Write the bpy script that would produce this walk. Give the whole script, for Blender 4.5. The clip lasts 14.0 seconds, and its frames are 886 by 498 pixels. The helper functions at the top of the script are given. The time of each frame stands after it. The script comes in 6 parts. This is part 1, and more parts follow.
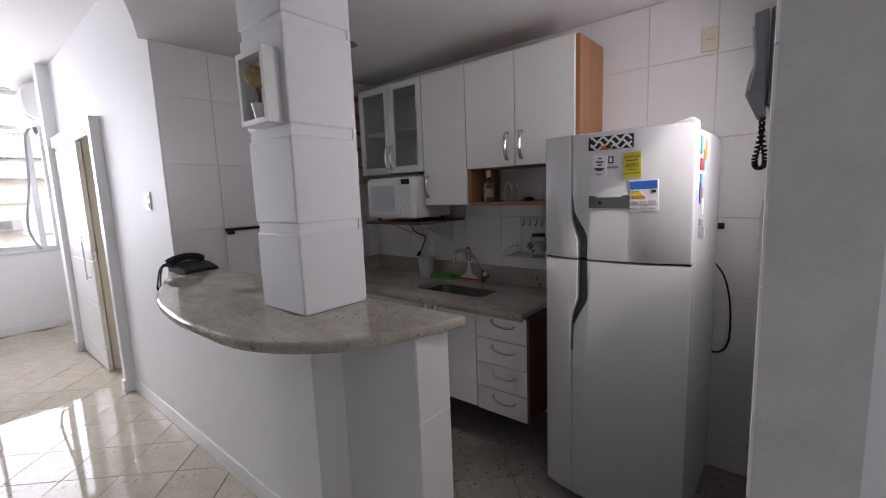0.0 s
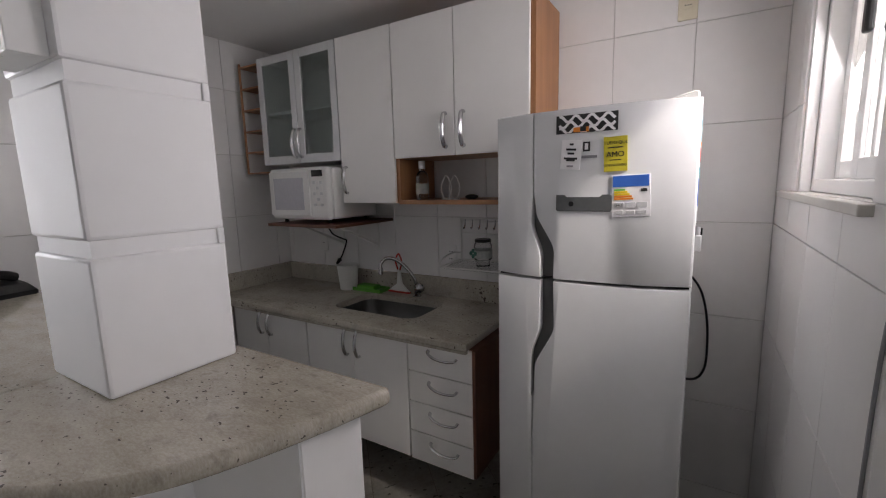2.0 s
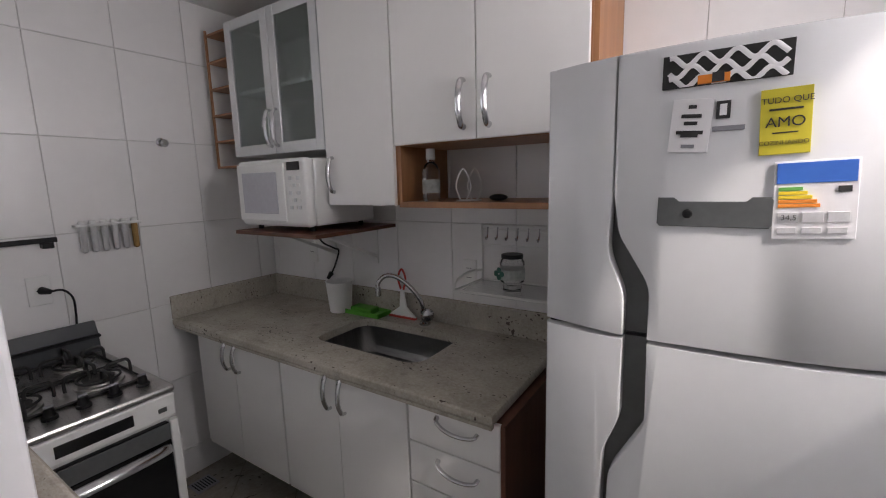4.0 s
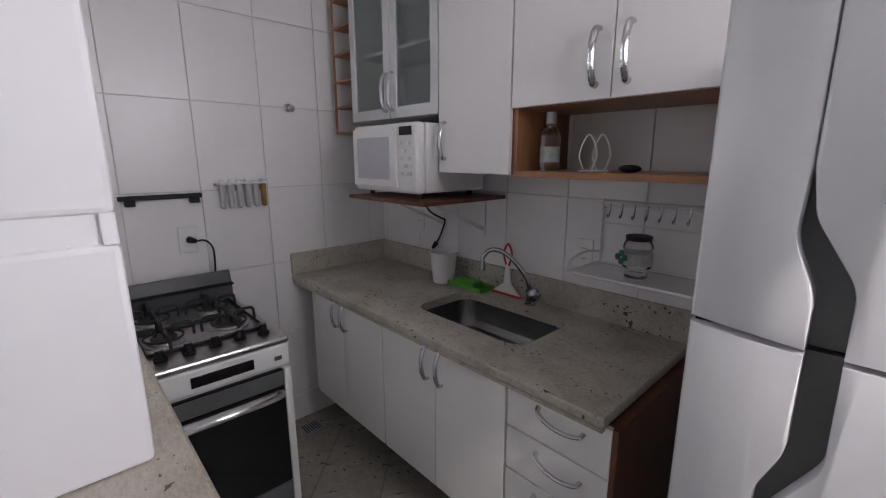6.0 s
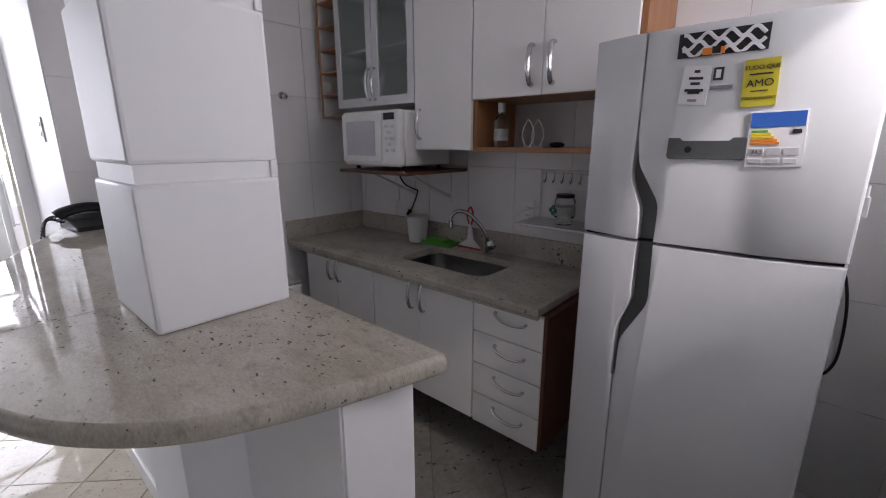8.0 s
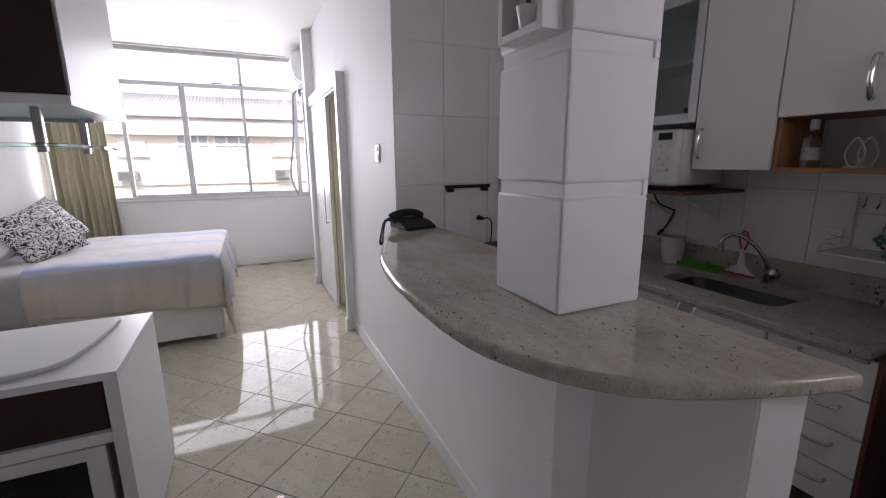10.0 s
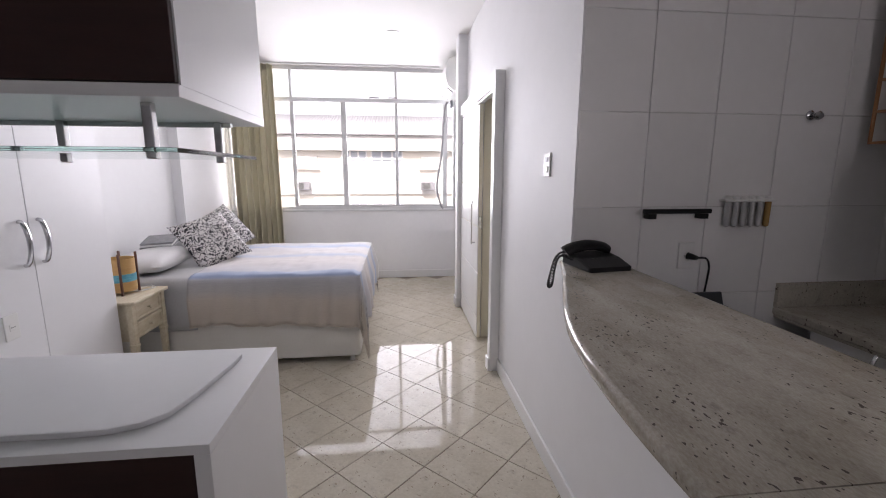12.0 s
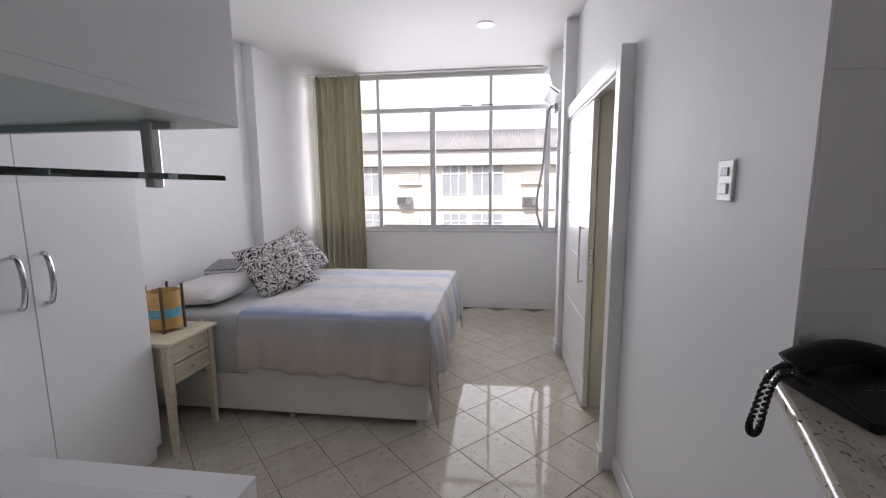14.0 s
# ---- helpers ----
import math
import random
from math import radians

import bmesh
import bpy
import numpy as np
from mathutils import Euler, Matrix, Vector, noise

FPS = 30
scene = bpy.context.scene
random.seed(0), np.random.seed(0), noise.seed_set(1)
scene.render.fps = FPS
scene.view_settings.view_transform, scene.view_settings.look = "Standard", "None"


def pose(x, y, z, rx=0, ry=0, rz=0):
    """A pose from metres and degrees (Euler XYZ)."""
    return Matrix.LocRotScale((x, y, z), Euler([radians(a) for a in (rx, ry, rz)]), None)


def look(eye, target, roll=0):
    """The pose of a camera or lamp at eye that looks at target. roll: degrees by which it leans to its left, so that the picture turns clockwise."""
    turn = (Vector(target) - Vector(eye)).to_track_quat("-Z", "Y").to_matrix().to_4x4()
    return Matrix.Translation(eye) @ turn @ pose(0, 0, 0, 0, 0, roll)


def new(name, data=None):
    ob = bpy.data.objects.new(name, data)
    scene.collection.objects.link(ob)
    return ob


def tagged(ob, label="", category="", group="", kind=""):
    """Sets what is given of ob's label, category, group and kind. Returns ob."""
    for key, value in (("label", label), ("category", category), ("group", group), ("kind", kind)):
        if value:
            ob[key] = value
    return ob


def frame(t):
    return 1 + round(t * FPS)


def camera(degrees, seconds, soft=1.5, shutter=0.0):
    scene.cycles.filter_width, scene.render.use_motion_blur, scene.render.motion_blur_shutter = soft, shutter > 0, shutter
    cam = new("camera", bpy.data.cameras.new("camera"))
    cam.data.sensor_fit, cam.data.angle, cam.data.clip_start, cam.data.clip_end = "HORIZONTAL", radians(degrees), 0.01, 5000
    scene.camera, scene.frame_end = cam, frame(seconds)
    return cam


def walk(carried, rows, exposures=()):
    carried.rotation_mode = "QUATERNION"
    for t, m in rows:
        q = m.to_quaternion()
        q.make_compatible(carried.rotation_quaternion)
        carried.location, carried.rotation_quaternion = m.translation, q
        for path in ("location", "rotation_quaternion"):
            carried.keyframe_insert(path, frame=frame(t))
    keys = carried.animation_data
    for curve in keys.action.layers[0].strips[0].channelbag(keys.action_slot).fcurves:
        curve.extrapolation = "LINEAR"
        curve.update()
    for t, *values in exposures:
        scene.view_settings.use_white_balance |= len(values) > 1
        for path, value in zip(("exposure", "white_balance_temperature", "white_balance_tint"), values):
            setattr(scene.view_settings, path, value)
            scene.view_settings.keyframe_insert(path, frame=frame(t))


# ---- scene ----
cam = camera(92.4, 14.0, soft=1.1)
PATH = [
    (0, (0.241, 0.36, 1.525), (-1.038, 1.874, 1.257), -2.2),
    (0.5, (0.158, 0.521, 1.52), (-1.02, 2.115, 1.25), -1.9),
    (1, (0.12, 0.605, 1.518), (-0.99, 2.244, 1.233), -1.5),
    (1.5, (0.056, 0.664, 1.508), (-1.004, 2.334, 1.213), -1.4),
    (2, (-0.058, 0.799, 1.526), (-1.081, 2.491, 1.224), -1.5),
    (2.2, (-0.099, 0.861, 1.539), (-1.112, 2.558, 1.23), -1.7),
    (4.3, (-0.383, 1.322, 1.52), (-1.501, 2.951, 1.207), -1.4),
    (4.5, (-0.402, 1.343, 1.521), (-1.619, 2.9, 1.209), -1.5),
    (5, (-0.435, 1.369, 1.525), (-1.843, 2.749, 1.189), -1.6),
    (5.5, (-0.444, 1.381, 1.513), (-1.884, 2.713, 1.125), -1.0),
    (6, (-0.434, 1.345, 1.497), (-1.866, 2.675, 1.075), -0.1),
    (6.5, (-0.367, 1.25, 1.476), (-1.741, 2.633, 1.026), 0.2),
    (7, (-0.28, 1.126, 1.469), (-1.526, 2.618, 1.0), 0.5),
    (7.2, (-0.246, 1.093, 1.478), (-1.473, 2.599, 1.0), 0.2),
    (9.3, (-0.088, 0.621, 1.465), (-1.655, 1.772, 0.996), 0.6),
    (9.5, (-0.129, 0.582, 1.465), (-1.758, 1.647, 1.004), 0.9),
    (10, (-0.259, 0.473, 1.492), (-2.041, 1.283, 1.081), -0.4),
    (10.5, (-0.373, 0.387, 1.487), (-2.239, 0.985, 1.09), -0.9),
    (11, (-0.508, 0.387, 1.478), (-2.428, 0.79, 1.09), -0.6),
    (11.5, (-0.71, 0.453, 1.5), (-2.656, 0.731, 1.133), -0.4),
    (12, (-0.884, 0.504, 1.488), (-2.843, 0.716, 1.141), 0.1),
    (12.5, (-1.093, 0.533, 1.481), (-3.062, 0.642, 1.145), -0.1),
    (13, (-1.272, 0.552, 1.508), (-3.248, 0.574, 1.2), 0.0),
    (13.5, (-1.448, 0.567, 1.507), (-3.424, 0.479, 1.211), -0.1),
    (14, (-1.666, 0.618, 1.519), (-3.629, 0.361, 1.237), -0.4),
]
EXPOSURE = [(0.0, 0.66, 6650, 20), (1.0, 0.87, 6850, 18), (2.2, 0.9, 6900, 17), (4.5, 1.42, 6750, 18), (6.5, 1.43, 6500, 20), (7.2, 1.36, 6450, 20), (9.5, 0.2, 6650, 20), (10.5, 0.36, 6700, 22), (11.5, 0.36, 6800, 22), (12.5, 0.31, 6800, 22), (14.0, -0.21, 6700, 19)]
walk(cam, [(t, look(eye, target, roll)) for t, eye, target, roll in PATH], EXPOSURE)

# ---- light ----
world = bpy.data.worlds.new("sky")
scene.world = world
world.use_nodes = True
wn = world.node_tree.nodes
sky = wn.new("ShaderNodeTexSky")
sky.sky_type = "NISHITA"
sky.sun_disc = False
sky.sun_elevation, sky.sun_rotation = radians(44), radians(106)
sky.air_density, sky.dust_density = 1.0, 6.0
haze = wn.new("ShaderNodeMix")
haze.data_type = "RGBA"
haze.inputs[0].default_value = 0.7
haze.inputs[7].default_value = (13.0, 13.2, 13.6, 1)
world.node_tree.links.new(sky.outputs[0], haze.inputs[6])
world.node_tree.links.new(haze.outputs[2], wn["Background"].inputs[0])
wn["Background"].inputs[1].default_value = 0.14


def lamp(name, kind, m, energy, color=(1, 1, 1), **kw):
    d = bpy.data.lights.new(name, kind)
    d.energy, d.color = energy, color
    for k, v in kw.items():
        if k == "size":
            d.size = v
        elif k == "size_y":
            d.shape = "RECTANGLE"
            d.size_y = v
        elif k == "angle":
            d.angle = radians(v)
        elif k == "spread":
            d.spread = radians(v)
        elif k == "spot":
            d.spot_size, d.spot_blend = radians(v), 0.8
        elif k == "radius":
            d.shadow_soft_size = v
    ob = new(name, d)
    ob.matrix_world = m
    return ob


# the sun stands behind the house and lights the facade across the street
lamp("sun", "SUN", look((0, 0, 0), (-0.9, 0.25, -0.9)), 4.8, (1.0, 0.97, 0.92), angle=8)
X_PANE = -7.016
# daylight in the openings of the two windows
lamp("sky_light_room_window", "AREA", look((X_PANE, -0.19, 1.93), (-3.0, -0.19, 1.93)), 63, (0.905, 0.965, 1.05), size=3.0, size_y=1.77, spread=115)
lamp("sky_light_kitchen_window", "AREA", look((0.305, 2.15, 1.86), (-1.0, 1.95, 1.40)), 4.0, (0.96, 0.97, 1.02), size=0.62, size_y=0.68, spread=175)
lamp("room_downlight_lamp", "SPOT", look((-5.53, 0.49, 2.865), (-5.53, 0.49, 0)), 5, (0.9, 0.95, 1.0), spot=140, radius=0.05)

# ---- materials ----


def material(name):
    m = bpy.data.materials.new(name)
    m.use_nodes = True
    nt = m.node_tree
    return m, nt, nt.nodes["Principled BSDF"]


def node(nt, kind, **props):
    n = nt.nodes.new(kind)
    for k, v in props.items():
        n.inputs[k].default_value = v
    return n


def ramp(nt, src, stops):
    r = nt.nodes.new("ShaderNodeValToRGB")
    e = r.color_ramp.elements
    while len(e) < len(stops):
        e.new(0.5)
    for el, (p, c) in zip(e, stops):
        el.position = p
        el.color = (*c, 1)
    nt.links.new(src, r.inputs[0])
    return r.outputs[0]


def mix(nt, fac, a, b, mode="MIX"):
    n = nt.nodes.new("ShaderNodeMix")
    n.data_type, n.blend_type = "RGBA", mode
    for sock, v in ((n.inputs[0], fac), (n.inputs[6], a), (n.inputs[7], b)):
        if hasattr(v, "links"):
            nt.links.new(v, sock)
        else:
            sock.default_value = v if not isinstance(v, tuple) else (*v, 1)
    return n.outputs[2]


def coords(nt, scale=(1, 1, 1), rot=(0, 0, 0)):
    tc = nt.nodes.new("ShaderNodeTexCoord")
    mp = nt.nodes.new("ShaderNodeMapping")
    mp.inputs["Scale"].default_value = scale
    mp.inputs["Rotation"].default_value = rot
    nt.links.new(tc.outputs["Object"], mp.inputs["Vector"])
    return mp.outputs[0]


def noise_tex(nt, vec, scale, detail=4.0, rough=0.55):
    n = nt.nodes.new("ShaderNodeTexNoise")
    n.inputs["Scale"].default_value = scale
    n.inputs["Detail"].default_value = detail
    n.inputs["Roughness"].default_value = rough
    nt.links.new(vec, n.inputs["Vector"])
    return n.outputs["Fac"]


def bump(nt, bsdf, height, strength, dist=0.002):
    b = nt.nodes.new("ShaderNodeBump")
    b.inputs["Strength"].default_value = strength
    b.inputs["Distance"].default_value = dist
    nt.links.new(height, b.inputs["Height"])
    nt.links.new(b.outputs[0], bsdf.inputs["Normal"])


def surf(name, a, b, scale=3.0, rough=0.5, metal=0.0, bumps=0.15, bscale=120.0, coat=0.0, stretch=(1, 1, 1), random=0.0, spec=0.5):
    """Two colours mingled at a large and a small scale, with fine relief and uneven gloss."""
    m, nt, p = material(name)
    v = coords(nt, stretch)
    big, small = noise_tex(nt, v, scale), noise_tex(nt, v, scale * 11, 5)
    c1 = ramp(nt, big, [(0.35, a), (0.65, b)])
    c2 = ramp(nt, small, [(0.3, a), (0.7, b)])
    col = mix(nt, 0.4, c1, c2)
    if random:
        oi = nt.nodes.new("ShaderNodeObjectInfo")
        col = mix(nt, random, col, ramp(nt, oi.outputs["Random"], [(0, tuple(0.7 * x for x in a)), (1, tuple(min(1, 1.15 * x) for x in b))]))
    nt.links.new(col, p.inputs["Base Color"])
    r = nt.nodes.new("ShaderNodeMapRange")
    r.inputs["To Min"].default_value, r.inputs["To Max"].default_value = rough * 0.8, min(1, rough * 1.25)
    nt.links.new(small, r.inputs["Value"])
    nt.links.new(r.outputs[0], p.inputs["Roughness"])
    p.inputs["Metallic"].default_value = metal
    p.inputs["Coat Weight"].default_value = coat
    p.inputs["Coat Roughness"].default_value = 0.08
    p.inputs["Specular IOR Level"].default_value = spec
    if bumps:
        bump(nt, p, noise_tex(nt, v, bscale, 3), bumps, 0.001)
    return m


def stone(name, base, dark, light, fleck, rough, speck_scale, random=0.0, stretch=(1, 1, 1), fleck_amount=0.36, spec=0.5):
    """Polished granite or marble: clouds, drifting veins, dark flecks."""
    m, nt, p = material(name)
    v = coords(nt, stretch, (0, 0, 0.5))
    cloud = noise_tex(nt, v, 5.0, 6, 0.6)
    col = ramp(nt, cloud, [(0.3, dark), (0.5, base), (0.72, light)])
    grain = noise_tex(nt, v, speck_scale * 1.6, 4)
    col = mix(nt, 0.35, col, ramp(nt, grain, [(0.35, dark), (0.65, light)]))
    drift = noise_tex(nt, coords(nt, (1, 2.6, 1), (0, 0, 0.9)), 3.2, 4)
    flecks = noise_tex(nt, coords(nt, (0.9, 1.5, 1), (0, 0, 0.9)), speck_scale, 1, 0.5)
    blotch = noise_tex(nt, coords(nt, (1, 1.7, 1), (0, 0, 0.4)), speck_scale * 0.3, 5, 0.65)
    col = mix(nt, ramp(nt, blotch, [(0.56, (0, 0, 0)), (0.70, (0.42, 0.42, 0.42))]), col, tuple(0.55 * x for x in dark))
    # the flecks crowd together where the drift runs high
    crowd = nt.nodes.new("ShaderNodeMath")
    crowd.operation = "MULTIPLY_ADD"
    nt.links.new(drift, crowd.inputs[0])
    crowd.inputs[1].default_value = -0.42
    nt.links.new(flecks, crowd.inputs[2])
    col = mix(nt, ramp(nt, crowd.outputs[0], [(fleck_amount - 0.245, (0.9, 0.9, 0.9)), (fleck_amount - 0.215, (0, 0, 0))]), col, fleck)
    if random:
        oi = nt.nodes.new("ShaderNodeObjectInfo")
        col = mix(nt, random, col, ramp(nt, oi.outputs["Random"], [(0, dark), (0.5, base), (1, light)]))
    nt.links.new(col, p.inputs["Base Color"])
    p.inputs["Roughness"].default_value = rough
    p.inputs["Specular IOR Level"].default_value = spec
    bump(nt, p, cloud, 0.01, 0.001)
    return m


M_PAINT = surf("white_wall_paint", (0.83, 0.83, 0.835), (0.87, 0.87, 0.875), 1.5, 0.6, bumps=0.12, bscale=90)
M_CEIL = surf("ceiling_paint", (0.80, 0.79, 0.77), (0.83, 0.82, 0.80), 1.2, 0.7, bumps=0.1)
M_KCEIL = surf("kitchen_ceiling_paint", (0.80, 0.785, 0.775), (0.84, 0.825, 0.815), 1.2, 0.7, bumps=0.1)
M_TRIM = surf("white_trim_paint", (0.80, 0.80, 0.79), (0.84, 0.84, 0.83), 4, 0.3, bumps=0.05)
M_WTILE = surf("white_wall_tile", (0.80, 0.79, 0.78), (0.85, 0.84, 0.83), 2, 0.28, bumps=0.015, bscale=4, random=0.10)
for link in list(M_WTILE.node_tree.links):
    if link.to_socket.name == "Roughness":
        M_WTILE.node_tree.links.remove(link)
M_WTILE.node_tree.nodes["Principled BSDF"].inputs["Roughness"].default_value = 0.3
M_GROUT = surf("grout", (0.56, 0.55, 0.53), (0.68, 0.67, 0.65), 8, 0.9)
M_FLOOR = stone("floor_granite_tile", (0.58, 0.53, 0.43), (0.47, 0.42, 0.33), (0.66, 0.62, 0.53), (0.27, 0.22, 0.17), 0.035, 52, random=0.22, spec=0.11, fleck_amount=0.285)
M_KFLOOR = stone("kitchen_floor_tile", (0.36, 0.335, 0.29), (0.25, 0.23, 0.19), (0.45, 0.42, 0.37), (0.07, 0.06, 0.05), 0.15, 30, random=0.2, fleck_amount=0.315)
M_FGROUT = surf("floor_joint", (0.16, 0.13, 0.10), (0.24, 0.20, 0.16), 6, 0.85)
M_GRANITE = stone("bar_granite", (0.46, 0.415, 0.345), (0.33, 0.29, 0.23), (0.60, 0.56, 0.49), (0.09, 0.072, 0.062), 0.025, 78, fleck_amount=0.306, stretch=(1, 2.4, 1))
M_GRANITE2 = stone("worktop_granite", (0.46, 0.425, 0.36), (0.34, 0.31, 0.255), (0.57, 0.535, 0.465), (0.07, 0.05, 0.045), 0.22, 64, fleck_amount=0.305)
M_LAM = surf("white_laminate", (0.81, 0.80, 0.78), (0.84, 0.83, 0.81), 2, 0.35, bumps=0.03, random=0.05)
M_LAMG = surf("gloss_white_laminate", (0.80, 0.80, 0.81), (0.83, 0.83, 0.84), 2, 0.34, bumps=0.02)
M_WOOD = surf("cherry_wood", (0.30, 0.13, 0.055), (0.42, 0.20, 0.085), 4, 0.4, stretch=(6, 6, 0.5), bumps=0.08)
M_WOODD = surf("dark_cherry_wood", (0.10, 0.035, 0.02), (0.16, 0.06, 0.032), 4, 0.4, stretch=(6, 6, 0.5), bumps=0.08)
M_WENGE = surf("dark_wenge_laminate", (0.026, 0.009, 0.008), (0.040, 0.014, 0.012), 5, 0.4, stretch=(8, 1, 8), bumps=0.05)
M_CHROME = surf("satin_chrome", (0.50, 0.50, 0.51), (0.60, 0.60, 0.61), 8, 0.16, metal=1.0, bumps=0.02)
M_STEEL = surf("brushed_steel", (0.15, 0.15, 0.15), (0.22, 0.22, 0.215), 8, 0.36, metal=1.0, stretch=(1, 14, 1), bumps=0.05)
M_HOB = surf("hob_steel", (0.42, 0.41, 0.40), (0.50, 0.49, 0.48), 8, 0.28, metal=1.0, stretch=(1, 14, 1), bumps=0.05)
M_ALU = surf("aluminium_frame", (0.62, 0.63, 0.63), (0.70, 0.71, 0.71), 5, 0.4, metal=0.4, bumps=0.03)
M_FRIDGE = surf("fridge_white_enamel", (0.64, 0.645, 0.655), (0.67, 0.675, 0.685), 3, 0.24, coat=0.1, bumps=0.05, bscale=200)
M_GREYP = surf("dark_grey_plastic", (0.09, 0.095, 0.095), (0.13, 0.135, 0.135), 6, 0.35, bumps=0.05)
M_SLATE = surf("slate_enamel", (0.030, 0.034, 0.038), (0.045, 0.050, 0.055), 6, 0.4, bumps=0.04)
M_MIDGREY = surf("mid_grey_plastic", (0.22, 0.22, 0.24), (0.28, 0.28, 0.30), 6, 0.4, bumps=0.05)
M_BLACK = surf("black_plastic", (0.010, 0.010, 0.011), (0.018, 0.018, 0.019), 6, 0.4, bumps=0.05, spec=0.25)
M_BLACKG = surf("black_glass", (0.006, 0.006, 0.007), (0.010, 0.010, 0.011), 3, 0.06, bumps=0)
M_WHITEP = surf("white_plastic", (0.78, 0.78, 0.76), (0.82, 0.82, 0.80), 5, 0.35, bumps=0.03)
M_CREAMP = surf("yellowed_plastic", (0.68, 0.62, 0.47), (0.74, 0.69, 0.54), 5, 0.4, bumps=0.03)
M_IRON = surf("cast_iron", (0.012, 0.012, 0.012), (0.03, 0.03, 0.03), 12, 0.55, bumps=0.3, bscale=200)


def glass(name, color, rough=0.0, frosted=0.0):
    m, nt, p = material(name)
    p.inputs["Base Color"].default_value = (*color, 1)
    p.inputs["Transmission Weight"].default_value = 1.0
    p.inputs["Roughness"].default_value = rough
    p.inputs["IOR"].default_value = 1.45
    v = coords(nt)
    r = nt.nodes.new("ShaderNodeMapRange")
    r.inputs["To Min"].default_value, r.inputs["To Max"].default_value = rough, rough + 0.02
    nt.links.new(noise_tex(nt, v, 3), r.inputs["Value"])
    nt.links.new(r.outputs[0], p.inputs["Roughness"])
    return m


M_PANE = glass("window_glass", (1, 1, 1))
M_FROST = glass("frosted_green_glass", (0.84, 0.92, 0.90), 0.14)
M_SHELFG = glass("green_edge_glass", (0.62, 0.88, 0.82), 0.0)
M_CLEARP = glass("clear_plastic", (0.92, 0.93, 0.93), 0.12)

# ---- shape helpers ----


def thing(name, at, label, category, group="", kind=""):
    e = new(name)
    e.empty_display_size = 0.1
    e.matrix_basis = Matrix.Translation(at)
    return tagged(e, label, category, group, kind)


def finish(bm, smooth=None):
    bmesh.ops.recalc_face_normals(bm, faces=bm.faces)
    if smooth is not None:
        lim = math.radians(smooth)
        areas = sorted(f.calc_area() for f in bm.faces)
        wide = 6 * areas[len(areas) // 2] if areas else 0
        for f in bm.faces:
            # broad panels between bevels stay plane
            size = f.calc_area()
            bent = any(len(e.link_faces) == 2 and e.calc_face_angle(0) < 0.14 and min(g.calc_area() for g in e.link_faces) > 0.2 * size for e in f.edges)
            f.smooth = (bent or size < wide) and not all(len(e.link_faces) == 2 and e.calc_face_angle(0) > lim for e in f.edges)
        for e in bm.edges:
            if len(e.link_faces) == 2 and e.calc_face_angle(0) > lim:
                e.smooth = False


def mesh_object(name, bm, mat, smooth=35):
    finish(bm, smooth)
    me = bpy.data.meshes.new(name)
    bm.to_mesh(me)
    bm.free()
    for mm in mat if isinstance(mat, (list, tuple)) else [mat]:
        me.materials.append(mm)
    return new(name, me)


def part(name, bm, mat, parent, label="", smooth=35):
    ob = mesh_object(name, bm, mat, smooth)
    ob.parent = parent
    ob.matrix_parent_inverse = parent.matrix_basis.inverted()
    if label:
        ob["label"] = label
    return ob


def structure(name, bm, mat, label, category, smooth=35):
    return tagged(mesh_object(name, bm, mat, smooth), label, category, kind="structure")


def single(name, bm, mat, label, category, group="", smooth=35):
    return tagged(mesh_object(name, bm, mat, smooth), label, category, group)


def box(x0, x1, y0, y1, z0, z1, bev=0.0, seg=2, bm=None):
    own = bmesh.new()
    bmesh.ops.create_cube(own, size=1)
    bmesh.ops.transform(own, matrix=Matrix.Translation(((x0 + x1) / 2, (y0 + y1) / 2, (z0 + z1) / 2)) @ Matrix.Diagonal((abs(x1 - x0), abs(y1 - y0), abs(z1 - z0), 1)), verts=own.verts)
    if bev:
        bmesh.ops.bevel(own, geom=own.edges[:], offset=bev, segments=seg, affect="EDGES", profile=0.5)
    return join(own, bm)


def join(own, bm):
    if bm is None:
        return own
    me = bpy.data.meshes.new("tmp")
    own.to_mesh(me)
    own.free()
    bm.from_mesh(me)
    bpy.data.meshes.remove(me)
    return bm


def prism(points, z0, z1, bev=0.0, seg=2, bm=None, axis="z"):
    """A polygon raised from z0 to z1; axis x or y lays it down."""
    own = bmesh.new()
    vs = [own.verts.new((x, y, z0)) for x, y in points]
    f = own.faces.new(vs)
    r = bmesh.ops.extrude_face_region(own, geom=[f])
    top = [v for v in r["geom"] if isinstance(v, bmesh.types.BMVert)]
    bmesh.ops.translate(own, verts=top, vec=(0, 0, z1 - z0))
    if bev:
        es = [e for e in own.edges if abs(e.verts[0].co.z - e.verts[1].co.z) < 1e-6]
        bmesh.ops.bevel(own, geom=es, offset=bev, segments=seg, affect="EDGES", profile=0.5)
    if axis == "x":
        for v in own.verts:
            v.co = Vector((v.co.z, v.co.x, v.co.y))
    elif axis == "y":
        for v in own.verts:
            v.co = Vector((v.co.x, v.co.z, v.co.y))
    return join(own, bm)


